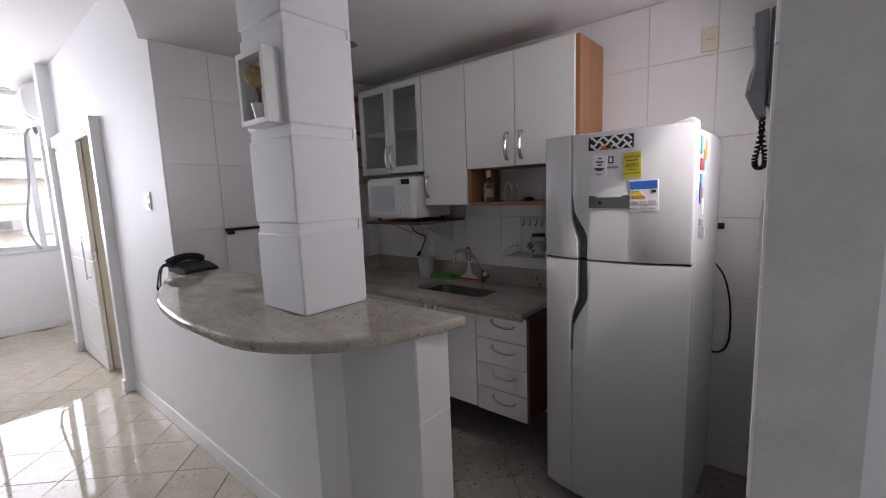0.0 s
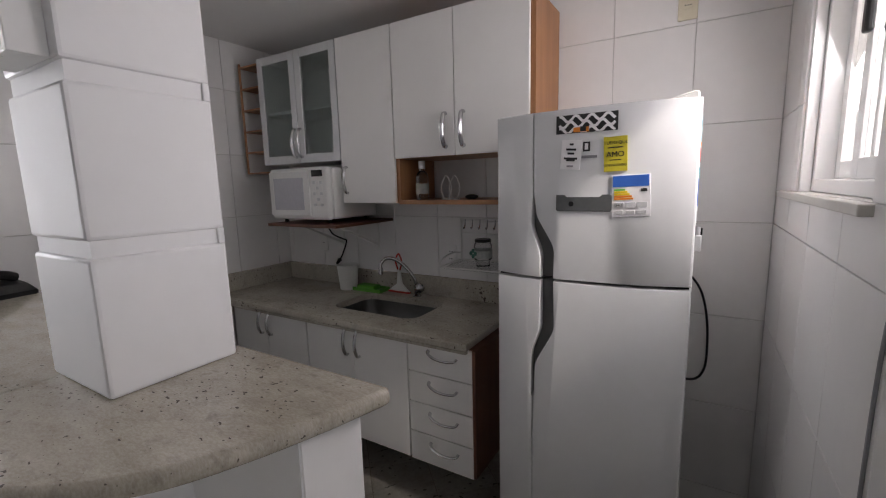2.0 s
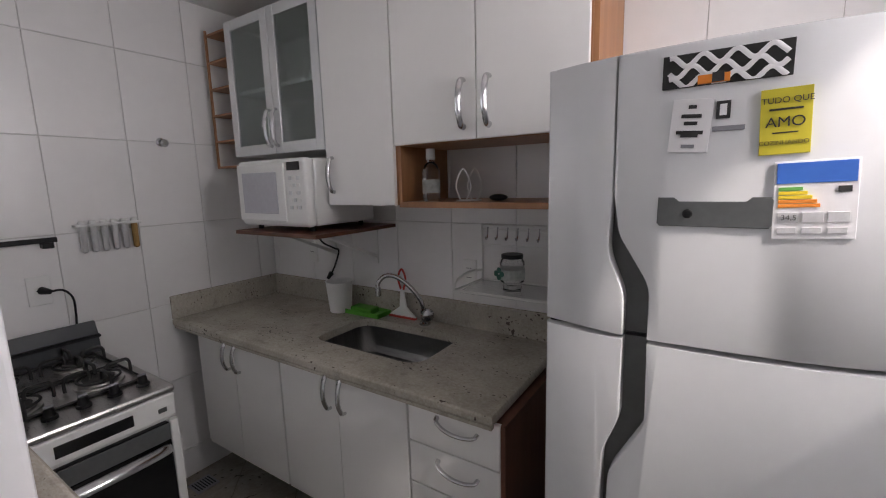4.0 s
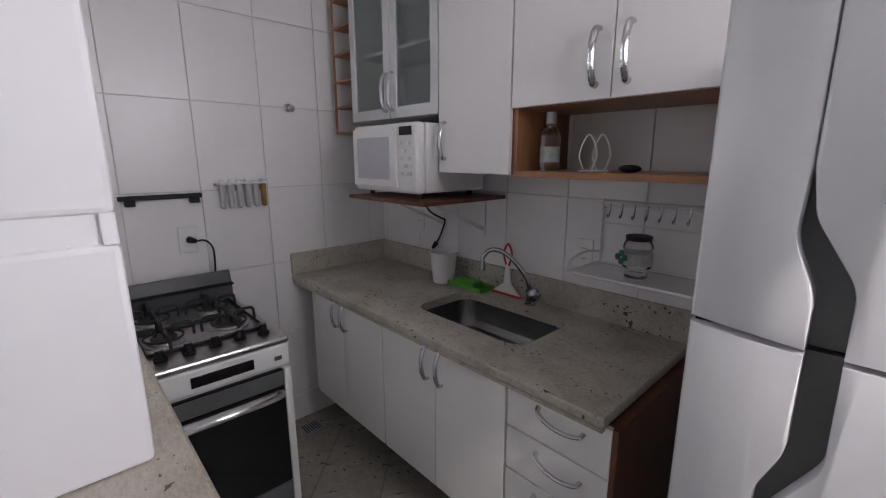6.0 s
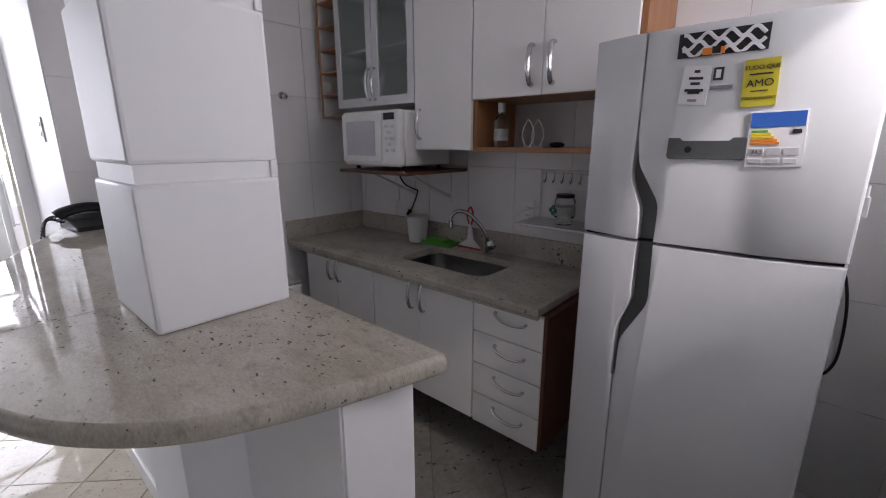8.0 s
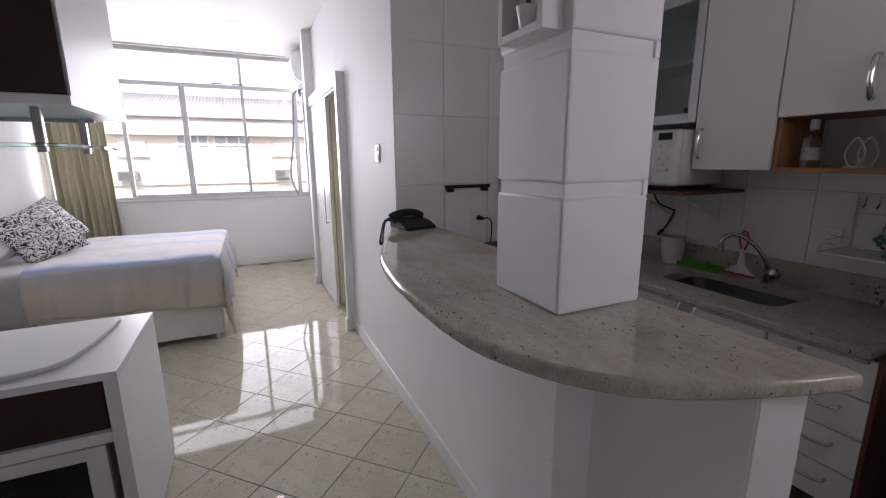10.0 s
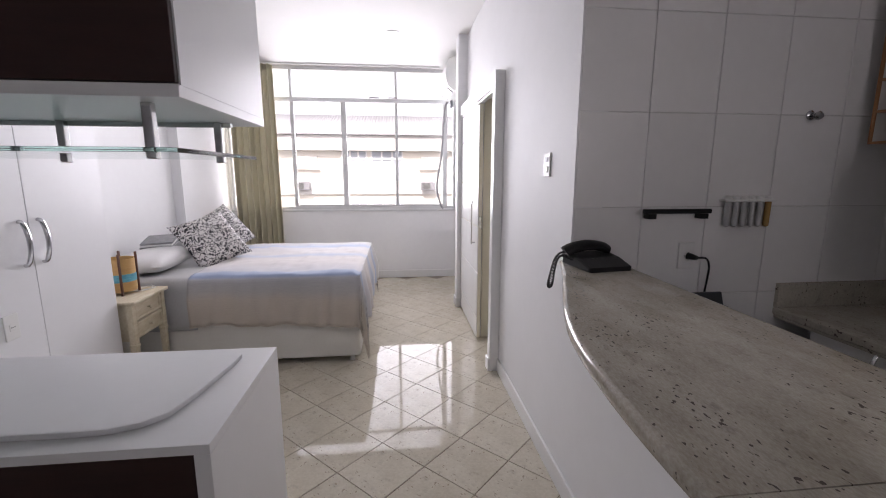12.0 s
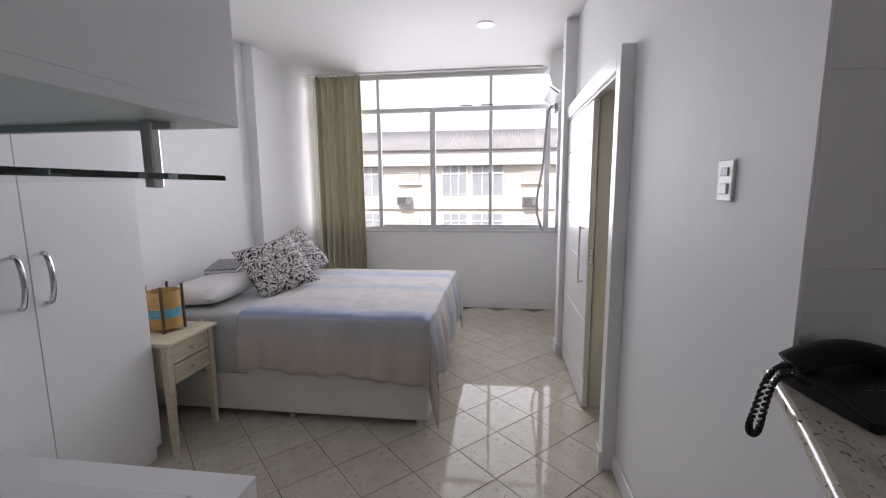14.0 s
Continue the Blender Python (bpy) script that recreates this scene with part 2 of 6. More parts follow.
def cyl(p, q, r, r2=None, seg=20, bev=0.0, bm=None):
    own = bmesh.new()
    p, q = Vector(p), Vector(q)
    d = q - p
    bmesh.ops.create_cone(own, cap_ends=True, segments=seg, radius1=r, radius2=r if r2 is None else r2, depth=d.length)
    if bev:
        es = [e for e in own.edges if len(e.link_faces) == 2 and e.calc_face_angle(0) > 1.0]
        bmesh.ops.bevel(own, geom=es, offset=bev, segments=2, affect="EDGES", profile=0.5)
    bmesh.ops.transform(own, matrix=Matrix.Translation((p + q) / 2) @ d.to_track_quat("Z", "Y").to_matrix().to_4x4(), verts=own.verts)
    return join(own, bm)


def lathe(profile, at, seg=28, bm=None, axis=None):
    """A turned body from (radius, height) pairs."""
    own = bmesh.new()
    rings = []
    for r, h in profile:
        rings.append([own.verts.new((max(r, 1e-4) * math.cos(a), max(r, 1e-4) * math.sin(a), h)) for a in [2 * math.pi * i / seg for i in range(seg)]])
    for A, B in zip(rings, rings[1:]):
        for i in range(seg):
            own.faces.new((A[i], A[(i + 1) % seg], B[(i + 1) % seg], B[i]))
    own.faces.new(rings[0][::-1])
    own.faces.new(rings[-1])
    m = Matrix.Translation(at)
    if axis is not None:
        m = m @ Vector(axis).to_track_quat("Z", "Y").to_matrix().to_4x4()
    bmesh.ops.transform(own, matrix=m, verts=own.verts)
    return join(own, bm)


def smooth_path(pts, n=8):
    """A Catmull-Rom line through the points."""
    P = [Vector(p) for p in pts]
    P = [2 * P[0] - P[1]] + P + [2 * P[-1] - P[-2]]
    out = []
    for i in range(1, len(P) - 2):
        for k in range(n):
            t = k / n
            a, b, c, d = P[i - 1:i + 3]
            out.append(0.5 * ((2 * b) + (c - a) * t + (2 * a - 5 * b + 4 * c - d) * t * t + (3 * b - a - 3 * c + d) * t ** 3))
    out.append(P[-2])
    return out


def tube(pts, r, seg=8, n=8, bm=None, flat=1.0):
    own = bmesh.new()
    line = smooth_path(pts, n) if n > 1 else [Vector(p) for p in pts]
    rings, up = [], None
    for i, c in enumerate(line):
        d = (line[min(i + 1, len(line) - 1)] - line[max(i - 1, 0)]).normalized()
        if up is None:
            up = d.orthogonal().normalized()
        up = (up - d * up.dot(d)).normalized()
        side = d.cross(up)
        rings.append([own.verts.new(c + r * (math.cos(a) * up + flat * math.sin(a) * side)) for a in [2 * math.pi * k / seg for k in range(seg)]])
    for A, B in zip(rings, rings[1:]):
        for k in range(seg):
            own.faces.new((A[k], A[(k + 1) % seg], B[(k + 1) % seg], B[k]))
    own.faces.new(rings[0][::-1])
    own.faces.new(rings[-1])
    return join(own, bm)


def wall_with_holes(axis, c0, c1, a0, a1, z0, z1, holes):
    """A wall slab between c0 and c1 across its thickness, from a0 to a1 along it, with rectangular openings (a, b, z, z)."""
    us = sorted({a0, a1, *[h[0] for h in holes], *[h[1] for h in holes]})
    zs = sorted({z0, z1, *[h[2] for h in holes], *[h[3] for h in holes]})
    bm = bmesh.new()
    cache = {}

    def vert(u, c, z):
        key = (round(u, 5), round(c, 5), round(z, 5))
        if key not in cache:
            cache[key] = bm.verts.new((u, c, z) if axis == "x" else (c, u, z))
        return cache[key]

    solid = {}
    for i in range(len(us) - 1):
        for j in range(len(zs) - 1):
            um, zm = (us[i] + us[i + 1]) / 2, (zs[j] + zs[j + 1]) / 2
            solid[i, j] = not any(h[0] < um < h[1] and h[2] < zm < h[3] for h in holes)
    for (i, j), s in solid.items():
        if not s:
            continue
        u0, u1, w0, w1 = us[i], us[i + 1], zs[j], zs[j + 1]
        for c in (c0, c1):
            bm.faces.new([vert(u, c, z) for u, z in ((u0, w0), (u1, w0), (u1, w1), (u0, w1))])
        for di, dj, e in ((-1, 0, ((u0, w0), (u0, w1))), (1, 0, ((u1, w0), (u1, w1))), (0, -1, ((u0, w0), (u1, w0))), (0, 1, ((u0, w1), (u1, w1)))):
            if not solid.get((i + di, j + dj), False):
                (ua, za), (ub, zb) = e
                bm.faces.new([vert(ua, c0, za), vert(ub, c0, zb), vert(ub, c1, zb), vert(ua, c1, za)])
    return bm


# ---- the place: the room lies towards -x, the kitchen towards +y ----
Y_DOOR, Y_LEFT, Y_BACK = 1.255, -1.75, 2.885
X_TILE, X_WIN, X_RIGHT, X_END = -2.64, -6.99, 0.200, 0.8
Z_ROOM, Z_KIT = 2.90, 2.44

structure("floor", box(-7.15, X_END + 0.12, -1.99, 3.0, -0.15, -0.004), M_FGROUT, "dark jointed screed bed under polished stone floor tiles", "floor")

ceil = structure("ceiling", box(-7.15, X_END + 0.12, -1.99, 3.0, Z_ROOM, Z_ROOM + 0.12), M_CEIL, "smooth white painted ceiling of the room", "ceiling")

# the rounded outline of the bar, shared by the dropped kitchen ceiling
BAR = [(-2.66, 1.215), (-2.4, 1.125), (-2.09, 1.003), (-1.83, 0.918), (-1.54, 0.873), (-1.26, 0.862), (-1.03, 0.878), (-0.885, 0.928), (-0.79, 0.99), (-0.715, 1.07), (-0.660, 1.175), (-0.613, 1.30), (-0.580, 1.415)]
bar_line = [(v.x, v.y) for v in smooth_path([(x, y, 0) for x, y in BAR], 5)]
kit = bar_line + [(-0.40, 1.42), (X_RIGHT - 0.002, 1.42), (X_RIGHT - 0.002, Y_BACK - 0.002), (X_TILE + 0.002, Y_BACK - 0.002), (X_TILE + 0.002, 1.27), (-2.655, 1.25)]
structure("ceiling_kitchen", prism(kit, Z_KIT, Z_ROOM - 0.003), M_KCEIL, "dropped off-white kitchen ceiling with a curved front edge", "ceiling")

# walls
structure("wall_window", wall_with_holes("y", X_WIN - 0.14, X_WIN, -1.99, 1.50, 0, Z_ROOM, [(-1.72, 1.34, 1.0, Z_ROOM)]), M_PAINT, "white painted wall under the wide bedroom window", "wall")
structure("wall_left", box(-5.70, X_END, -1.99, -1.85, 0, Z_ROOM), M_PAINT, "white painted long bedroom wall behind the bed head", "wall")
structure("wall_left_pier", box(X_WIN, -5.70, -1.99, Y_LEFT, 0, Z_ROOM), M_PAINT, "white painted wall projection beside the curtain", "wall")
structure("wall_door", wall_with_holes("x", Y_DOOR, Y_DOOR + 0.13, -5.50, X_TILE, 0, Z_ROOM, [(-4.58, -3.95, 0, 2.12)]), M_PAINT, "white painted wall with the sliding door opening", "wall")
structure("wall_pier", box(-5.66, -5.50, 1.160, 1.50, 0, Z_ROOM), M_PAINT, "white painted pier between sliding door and window", "wall")
structure("wall_alcove", box(X_WIN, -5.66, 1.345, 1.50, 0, Z_ROOM), M_PAINT, "white painted wall of the window alcove", "wall")
structure("wall_back", box(-2.9, X_RIGHT + 0.14, Y_BACK, Y_BACK + 0.13, 0, Z_ROOM), M_GROUT, "kitchen back wall under white ceramic tiles", "wall")
structure("wall_tile", box(X_TILE - 0.13, X_TILE - 0.002, Y_DOOR + 0.13, Y_BACK, 0, Z_ROOM), M_GROUT, "kitchen side wall under white ceramic tiles", "wall")
structure("wall_right", wall_with_holes("y", X_RIGHT, X_RIGHT + 0.14, 1.25, Y_BACK, 0, Z_ROOM, [(1.80, 2.50, 1.475, 2.25)]), M_GROUT, "kitchen wall with a small window, under white tiles", "wall")
structure("wall_entry", box(X_RIGHT + 0.14, X_END + 0.12, 1.25, 1.39, 0, Z_ROOM), M_PAINT, "white painted wall beside the kitchen entrance", "wall")
# unseen closing wall, placed near so it bounces window light back to the kitchen
structure("wall_end", box(X_END, X_END + 0.12, -1.85, 1.25, 0, Z_ROOM), M_PAINT, "unseen plain white end wall, set near to bounce window light", "wall")
# the hall behind the sliding door
structure("wall_hall", wall_with_holes("x", 2.1, 2.2, -5.5, -2.77, 0, Z_ROOM, []), M_PAINT, "plain wall of the hall behind the sliding door", "wall")
structure("wall_hall_side", box(-5.6, -5.5, 1.50, 2.2, 0, Z_ROOM), M_PAINT, "plain side wall of the hall", "wall")


def bow_handle(p, q, out, parent, r=0.0055, name="handle", sub=False):
    """A bowed bar handle from p to q that stands off along out."""
    p, q, out = Vector(p), Vector(q), Vector(out)
    pts = [p, p + out * 0.55 + (q - p) * 0.04, p + out * 0.95 + (q - p) * 0.25, p + out * 1.08 + (q - p) * 0.5, p + out * 0.95 + (q - p) * 0.75, p + out * 0.55 + (q - p) * 0.96, q]
    return part(name, tube(pts, r, 8, 4, flat=1.5), M_CHROME, parent, "bowed satin chrome handle")


# ---- bar, half wall and column ----
half = structure("wall_half", prism([(X_TILE, Y_DOOR), (-1.32, Y_DOOR), (-1.32, 1.13), (-1.025, 1.13), (-1.025, Y_DOOR), (-0.645, Y_DOOR), (-0.645, 1.415), (X_TILE, 1.415)], 0, 1.08), M_PAINT, "white half wall carrying the granite bar", "half wall")
for z in (0.35, 0.70):
    part("band", box(-1.050, -1.0205, 1.1255, 1.150, z, z + 0.022, 0.003), M_PAINT, half)
part("tile", box(-0.645, -0.641, 1.258, 1.412, 0.80, 1.078, 0.0015, 1), M_WTILE, half)
part("tile", box(-0.645, -0.641, 1.258, 1.412, 0.402, 0.797, 0.0015, 1), M_WTILE, half)
part("tile", box(-0.645, -0.641, 1.258, 1.412, 0.004, 0.399, 0.0015, 1), M_WTILE, half)
bar = thing("bar_top", (-1.6, 1.2, 1.082), "polished beige speckled granite bar top with rounded front", "bar top")
for side in (-1, 1):
    bm = prism(bar_line + [(-0.577, 1.432), (-0.588, 1.443), (X_TILE + 0.002, 1.444)], 1.082, 1.118, 0.012, 3)
    cutting = bmesh.ops.bisect_plane(bm, geom=bm.verts[:] + bm.edges[:] + bm.faces[:], plane_co=(-1.285 + 0.0012 * side, 0, 0), plane_no=(-side, 0, 0), clear_outer=True)
    bmesh.ops.edgenet_fill(bm, edges=[e for e in cutting["geom_cut"] if isinstance(e, bmesh.types.BMEdge)])
    part("slab", bm, M_GRANITE, bar)

col = structure("column", box(-1.310, -1.040, 1.136, 1.392, 1.118, Z_KIT), M_PAINT, "white square column with horizontal grooves, standing on the bar", "column")
for z0, z1 in ((1.1185, 1.402), (1.436, 1.728), (1.764, 2.075), (2.105, Z_KIT - 0.001)):
    part("block", box(-1.318, -1.032, 1.128, 1.400, z0, z1, 0.008, 2), M_PAINT, col)
for z0, z1 in ((1.400, 1.438), (1.726, 1.766), (2.073, 2.107)):
    part("groove_end", box(-1.046, -1.033, 1.383, 1.399, z0, z1, 0.003), M_PAINT, col)

# framed niche box with a little ball tree, hung on the column
nb = thing("shadow_box", (-1.211, 1.128, 1.774), "white wooden shadow box hung on the column", "shadow box")
part("back_panel", box(-1.221, -1.076, 1.120, 1.1275, 1.784, 1.989), M_TRIM, nb)
part("side_board", box(-1.236, -1.218, 1.07, 1.1275, 1.766, 1.999, 0.002), M_TRIM, nb)
part("side_board", box(-1.079, -1.061, 1.07, 1.1275, 1.766, 1.999, 0.002), M_TRIM, nb)
part("bottom_board", box(-1.218, -1.079, 1.07, 1.1275, 1.766, 1.784, 0.002), M_TRIM, nb)
part("top_board", box(-1.218, -1.079, 1.07, 1.1275, 1.981, 1.999, 0.002), M_TRIM, nb)
tp = thing("ball_tree", (-1.151, 1.095, 1.784), "small dried ball tree in a white pot", "ornament")
M_STRAW = surf("dried_straw", (0.34, 0.22, 0.09), (0.62, 0.48, 0.26), 60, 0.8, bumps=0.6, bscale=150)
part("pot", lathe([(0.016, 0), (0.024, 0.045), (0.026, 0.05), (0.022, 0.05), (0.02, 0.042)], (-1.151, 1.095, 1.7845), 18), M_TRIM, tp)
part("stem", tube([(-1.151, 1.095, 1.814), (-1.147, 1.096, 1.854), (-1.153, 1.094, 1.904)], 0.006, 8, 4), M_WOODD, tp)
bm = bmesh.new()
bmesh.ops.create_uvsphere(bm, u_segments=18, v_segments=12, radius=0.034)
for v in bm.verts:
    a, b = math.atan2(v.co.y, v.co.x), math.asin(max(-1, min(1, v.co.z / 0.034)))
    v.co *= 1 + 0.09 * math.sin(9 * a + 2 * b) * math.cos(9 * b)
bmesh.ops.translate(bm, verts=bm.verts, vec=(-1.151, 1.092, 1.919))
part("crown", bm, M_STRAW, tp)

# ---- desk telephone on the bar ----
ph = thing("telephone", (-2.46, 1.31, 1.118), "black corded desk telephone on the end of the bar", "telephone")
ang = Matrix.Translation((-2.50, 1.295, 1.118)) @ Matrix.Rotation(radians(8), 4, "Z") @ Matrix.Scale(0.84, 4, (0, 0, 1))
bm = prism([(-0.10, 0.0), (0.10, 0.0), (0.10, 0.022), (0.02, 0.05), (-0.07, 0.062), (-0.10, 0.05)], -0.085, 0.105, 0.008, 2, axis="y")
bmesh.ops.transform(bm, matrix=ang, verts=bm.verts)
part("body", bm, M_BLACK, ph)
bm = tube([(-0.055, -0.10, 0.066), (-0.05, -0.07, 0.085), (-0.05, 0.0, 0.098), (-0.05, 0.06, 0.088), (-0.055, 0.095, 0.07)], 0.022, 10, 5, flat=1.3)
bmesh.ops.transform(bm, matrix=ang, verts=bm.verts)
part("handset", bm, M_BLACK, ph)
for i in range(4):
    for j in range(3):
        bm = box(0.015 + 0.018 * i, 0.028 + 0.018 * i, -0.03 + 0.022 * j, -0.014 + 0.022 * j, 0.036 - 0.007 * i, 0.048 - 0.0075 * i, 0.002)
        bmesh.ops.transform(bm, matrix=ang, verts=bm.verts)
        part("key", bm, M_MIDGREY, ph)
cord_line = smooth_path([(-2.535, 1.205, 1.170), (-2.53, 1.165, 1.172), (-2.525, 1.140, 1.145), (-2.525, 1.126, 1.09), (-2.53, 1.120, 1.045), (-2.522, 1.124, 1.032), (-2.512, 1.128, 1.05), (-2.508, 1.132, 1.10), (-2.505, 1.142, 1.15), (-2.50, 1.165, 1.168), (-2.49, 1.20, 1.150)], 26)
pts = [c + Vector((math.cos(i * 1.05) * 0.0042, math.sin(i * 1.05) * 0.0042, math.sin(i * 1.05) * 0.003)) for i, c in enumerate(cord_line)]
part("coiled_cord", tube(pts, 0.0034, 5, 1), M_BLACK, ph)

# ---- lower cabinets, worktop and sink ----
CAB_Z0, CAB_Z1, CF = 0.255, 0.836, 2.285


def base_unit(x0, x1, label):
    t = thing("base_cabinet", ((x0 + x1) / 2, CF + 0.28, CAB_Z0), label, "cabinet", "kitchen base cabinets")
    bm = box(x0, x0 + 0.016, CF + 0.02, Y_BACK - 0.02, CAB_Z0, CAB_Z1)
    box(x1 - 0.016, x1, CF + 0.02, Y_BACK - 0.02, CAB_Z0, CAB_Z1, bm=bm)
    box(x0, x1, CF + 0.02, Y_BACK - 0.02, CAB_Z0, CAB_Z0 + 0.016, bm=bm)
    box(x0, x1, Y_BACK - 0.03, Y_BACK - 0.02, CAB_Z0, CAB_Z1, bm=bm)
    part("body", bm, M_WOODD, t)
    return t


u1 = base_unit(-2.44, -1.825, "white two-door base cabinet in the corner below the worktop")
for x0, x1, hx in ((-2.438, -2.152, -2.188), (-2.149, -1.827, -2.112)):
    d = part("door", box(x0, x1, CF, CF + 0.018, CAB_Z0, CAB_Z1, 0.002), M_LAM, u1)
    bow_handle((hx, CF, 0.828), (hx, CF, 0.70), (0, -0.032, 0), d)
u2 = base_unit(-1.82, -1.165, "white two-door base cabinet below the sink")
for x0, x1, hx in ((-1.817, -1.492, -1.528), (-1.488, -1.167, -1.452)):
    d = part("door", box(x0, x1, CF, CF + 0.018, CAB_Z0, CAB_Z1, 0.002), M_LAM, u2)
    bow_handle((hx, CF, 0.832), (hx, CF, 0.695), (0, -0.032, 0), d)
u3 = base_unit(-1.160, -0.832, "white four-drawer cabinet with brown side panel")
for i in range(4):
    z1 = CAB_Z1 - i * 0.147
    d = part("drawer", box(-1.158, -0.832, CF, CF + 0.018, z1 - 0.143, z1 - 0.002, 0.002), M_LAM, u3)
    bow_handle((-1.045, CF, z1 - 0.045 + 0.012), (-0.905, CF, z1 - 0.045 - 0.004), (0, -0.03, -0.012), d)
part("side_panel", box(-0.832, -0.818, CF + 0.004, Y_BACK - 0.01, CAB_Z0, CAB_Z1), M_WOODD, u3, "dark brown wood side panel")
part("filler", box(-2.47, -2.442, CF + 0.01, CF + 0.03, CAB_Z0, CAB_Z1), M_LAM, u1)
for x in (-2.36, -1.85, -1.76, -1.2, -1.11, -0.87):
    part("leg", cyl((x, 2.76, 0.0), (x, 2.76, CAB_Z0), 0.018, seg=12), M_BLACK, u1 if x < -1.8 else (u2 if x < -1.15 else u3))

SX0, SX1, SY0, SY1 = -1.785, -1.225, 2.43, 2.755


def rounded(x0, x1, y0, y1, r, n=6):
    pts = []
    for cx, cy, a0 in ((x1 - r, y1 - r, 0), (x0 + r, y1 - r, 90), (x0 + r, y0 + r, 180), (x1 - r, y0 + r, 270)):
        for k in range(n + 1):
            a = radians(a0 + 90 * k / n)
            pts.append((cx + r * math.cos(a), cy + r * math.sin(a)))
    return pts


def slab_with_hole(outer, hole, z0, z1):
    """A rectangular slab with a rounded hole through it."""
    bm = bmesh.new()
    x0, x1, y0, y1 = outer
    rim = [(x0, y0), (x1, y0), (x1, y1), (x0, y1)]
    levels = []
    for z in (z0, z1):
        loops = []
        for line in (rim, hole):
            vs = [bm.verts.new((*p, z)) for p in line]
            loops.append((vs, [bm.edges.new((a, b)) for a, b in zip(vs, vs[1:] + vs[:1])]))
        bmesh.ops.triangle_fill(bm, use_beauty=True, use_dissolve=False, edges=loops[0][1] + loops[1][1])
        levels.append(loops)
    for (low, _), (high, _) in zip(*levels):
        for k in range(len(low)):
            n = (k + 1) % len(low)
            bm.faces.new((low[k], low[n], high[n], high[k]))
    return bm


hole = rounded(SX0, SX1, SY0, SY1, 0.07)
wt = thing("worktop", (-1.74, 2.56, 0.84), "beige-grey speckled granite worktop with upstand", "worktop")
bm = slab_with_hole((X_TILE + 0.002, -0.845, 2.262, Y_BACK - 0.002), hole, 0.838, 0.8735)
es = [e for e in bm.edges if all(abs(v.co.y - 2.262) < 1e-5 or abs(v.co.x + 0.845) < 1e-5 for v in e.verts) and abs(e.verts[0].co.z - e.verts[1].co.z) < 1e-5]
bmesh.ops.bevel(bm, geom=es, offset=0.008, segments=2, affect="EDGES", profile=0.5)
part("slab", bm, M_GRANITE2, wt)
part("apron", box(-2.63, -0.85, 2.266, 2.284, 0.826, 0.8375), M_GRANITE2, wt)
part("upstand", box(X_TILE + 0.002, -0.70, Y_BACK - 0.022, Y_BACK - 0.002, 0.874, 0.990, 0.003), M_GRANITE2, wt)
part("side_upstand", box(X_TILE + 0.002, X_TILE + 0.022, 2.262, Y_BACK - 0.0225, 0.874, 0.990, 0.003), M_GRANITE2, wt)

sk = thing("sink", (-1.535, 2.58, 0.72), "stainless steel undermount kitchen sink", "sink")
bm = bmesh.new()
rings = []
for inset, z in ((-0.012, 0.837), (0.0, 0.837), (0.004, 0.80), (0.012, 0.75), (0.03, 0.722), (0.07, 0.712)):
    rings.append([bm.verts.new((*p, z)) for p in rounded(SX0 + inset, SX1 - inset, SY0 + inset, SY1 - inset, 0.07)])
for A, B in zip(rings, rings[1:]):
    for i in range(len(A)):
        bm.faces.new((A[i], A[(i + 1) % len(A)], B[(i + 1) % len(A)], B[i]))
bm.faces.new(rings[-1])
part("bowl", bm, M_STEEL, sk)
part("drain", lathe([(0.045, 0), (0.045, 0.004), (0.03, 0.004), (0.026, 0.001)], (-1.535, 2.58, 0.713)), M_CHROME, sk)

fa = thing("faucet", (-1.46, 2.81, 0.874), "chrome swan-neck kitchen tap beside the sink", "tap")
part("base", lathe([(0.026, 0), (0.026, 0.008), (0.018, 0.014), (0.017, 0.05), (0.021, 0.055), (0.021, 0.07), (0.012, 0.076)], (-1.46, 2.81, 0.874)), M_CHROME, fa)
part("spout", tube([(-1.46, 2.81, 0.93), (-1.475, 2.80, 0.99), (-1.515, 2.775, 1.055), (-1.565, 2.745, 1.10), (-1.61, 2.72, 1.105), (-1.635, 2.70, 1.075), (-1.637, 2.698, 1.05)], 0.0105, 12, 6), M_CHROME, fa)
part("nozzle", cyl((-1.637, 2.698, 1.052), (-1.637, 2.698, 1.012), 0.014, bev=0.002), M_CHROME, fa)
part("valve", cyl((-1.46, 2.81, 0.93), (-1.42, 2.775, 0.935), 0.016, bev=0.003), M_CHROME, fa)
part("knob", lathe([(0.024, 0), (0.029, 0.012), (0.026, 0.028), (0.012, 0.034)], (-1.425, 2.78, 0.935), axis=(0.75, -0.65, 0.1)), M_CHROME, fa)

M_GREEN = surf("green_plastic", (0.06, 0.30, 0.02), (0.10, 0.40, 0.04), 12, 0.45, bumps=0.3, bscale=60)
M_RED = surf("red_plastic", (0.45, 0.03, 0.02), (0.55, 0.05, 0.03), 8, 0.4)
st = thing("sponge_tray", (-1.80, 2.80, 0.874), "bright green plastic sponge tray on the worktop", "tray")
part("base", box(-1.925, -1.70, 2.755, 2.855, 0.874, 0.880, 0.002), M_GREEN, st)
for y in (2.755, 2.849):
    part("rim", box(-1.925, -1.70, y, y + 0.006, 0.880, 0.897, 0.002), M_GREEN, st)
for x in (-1.925, -1.706):
    part("rim", box(x, x + 0.006, 2.761, 2.849, 0.880, 0.897, 0.002), M_GREEN, st)
part("sponge", box(-1.90, -1.76, 2.772, 2.84, 0.8805, 0.91, 0.008), M_GREEN, st, "green sponge")
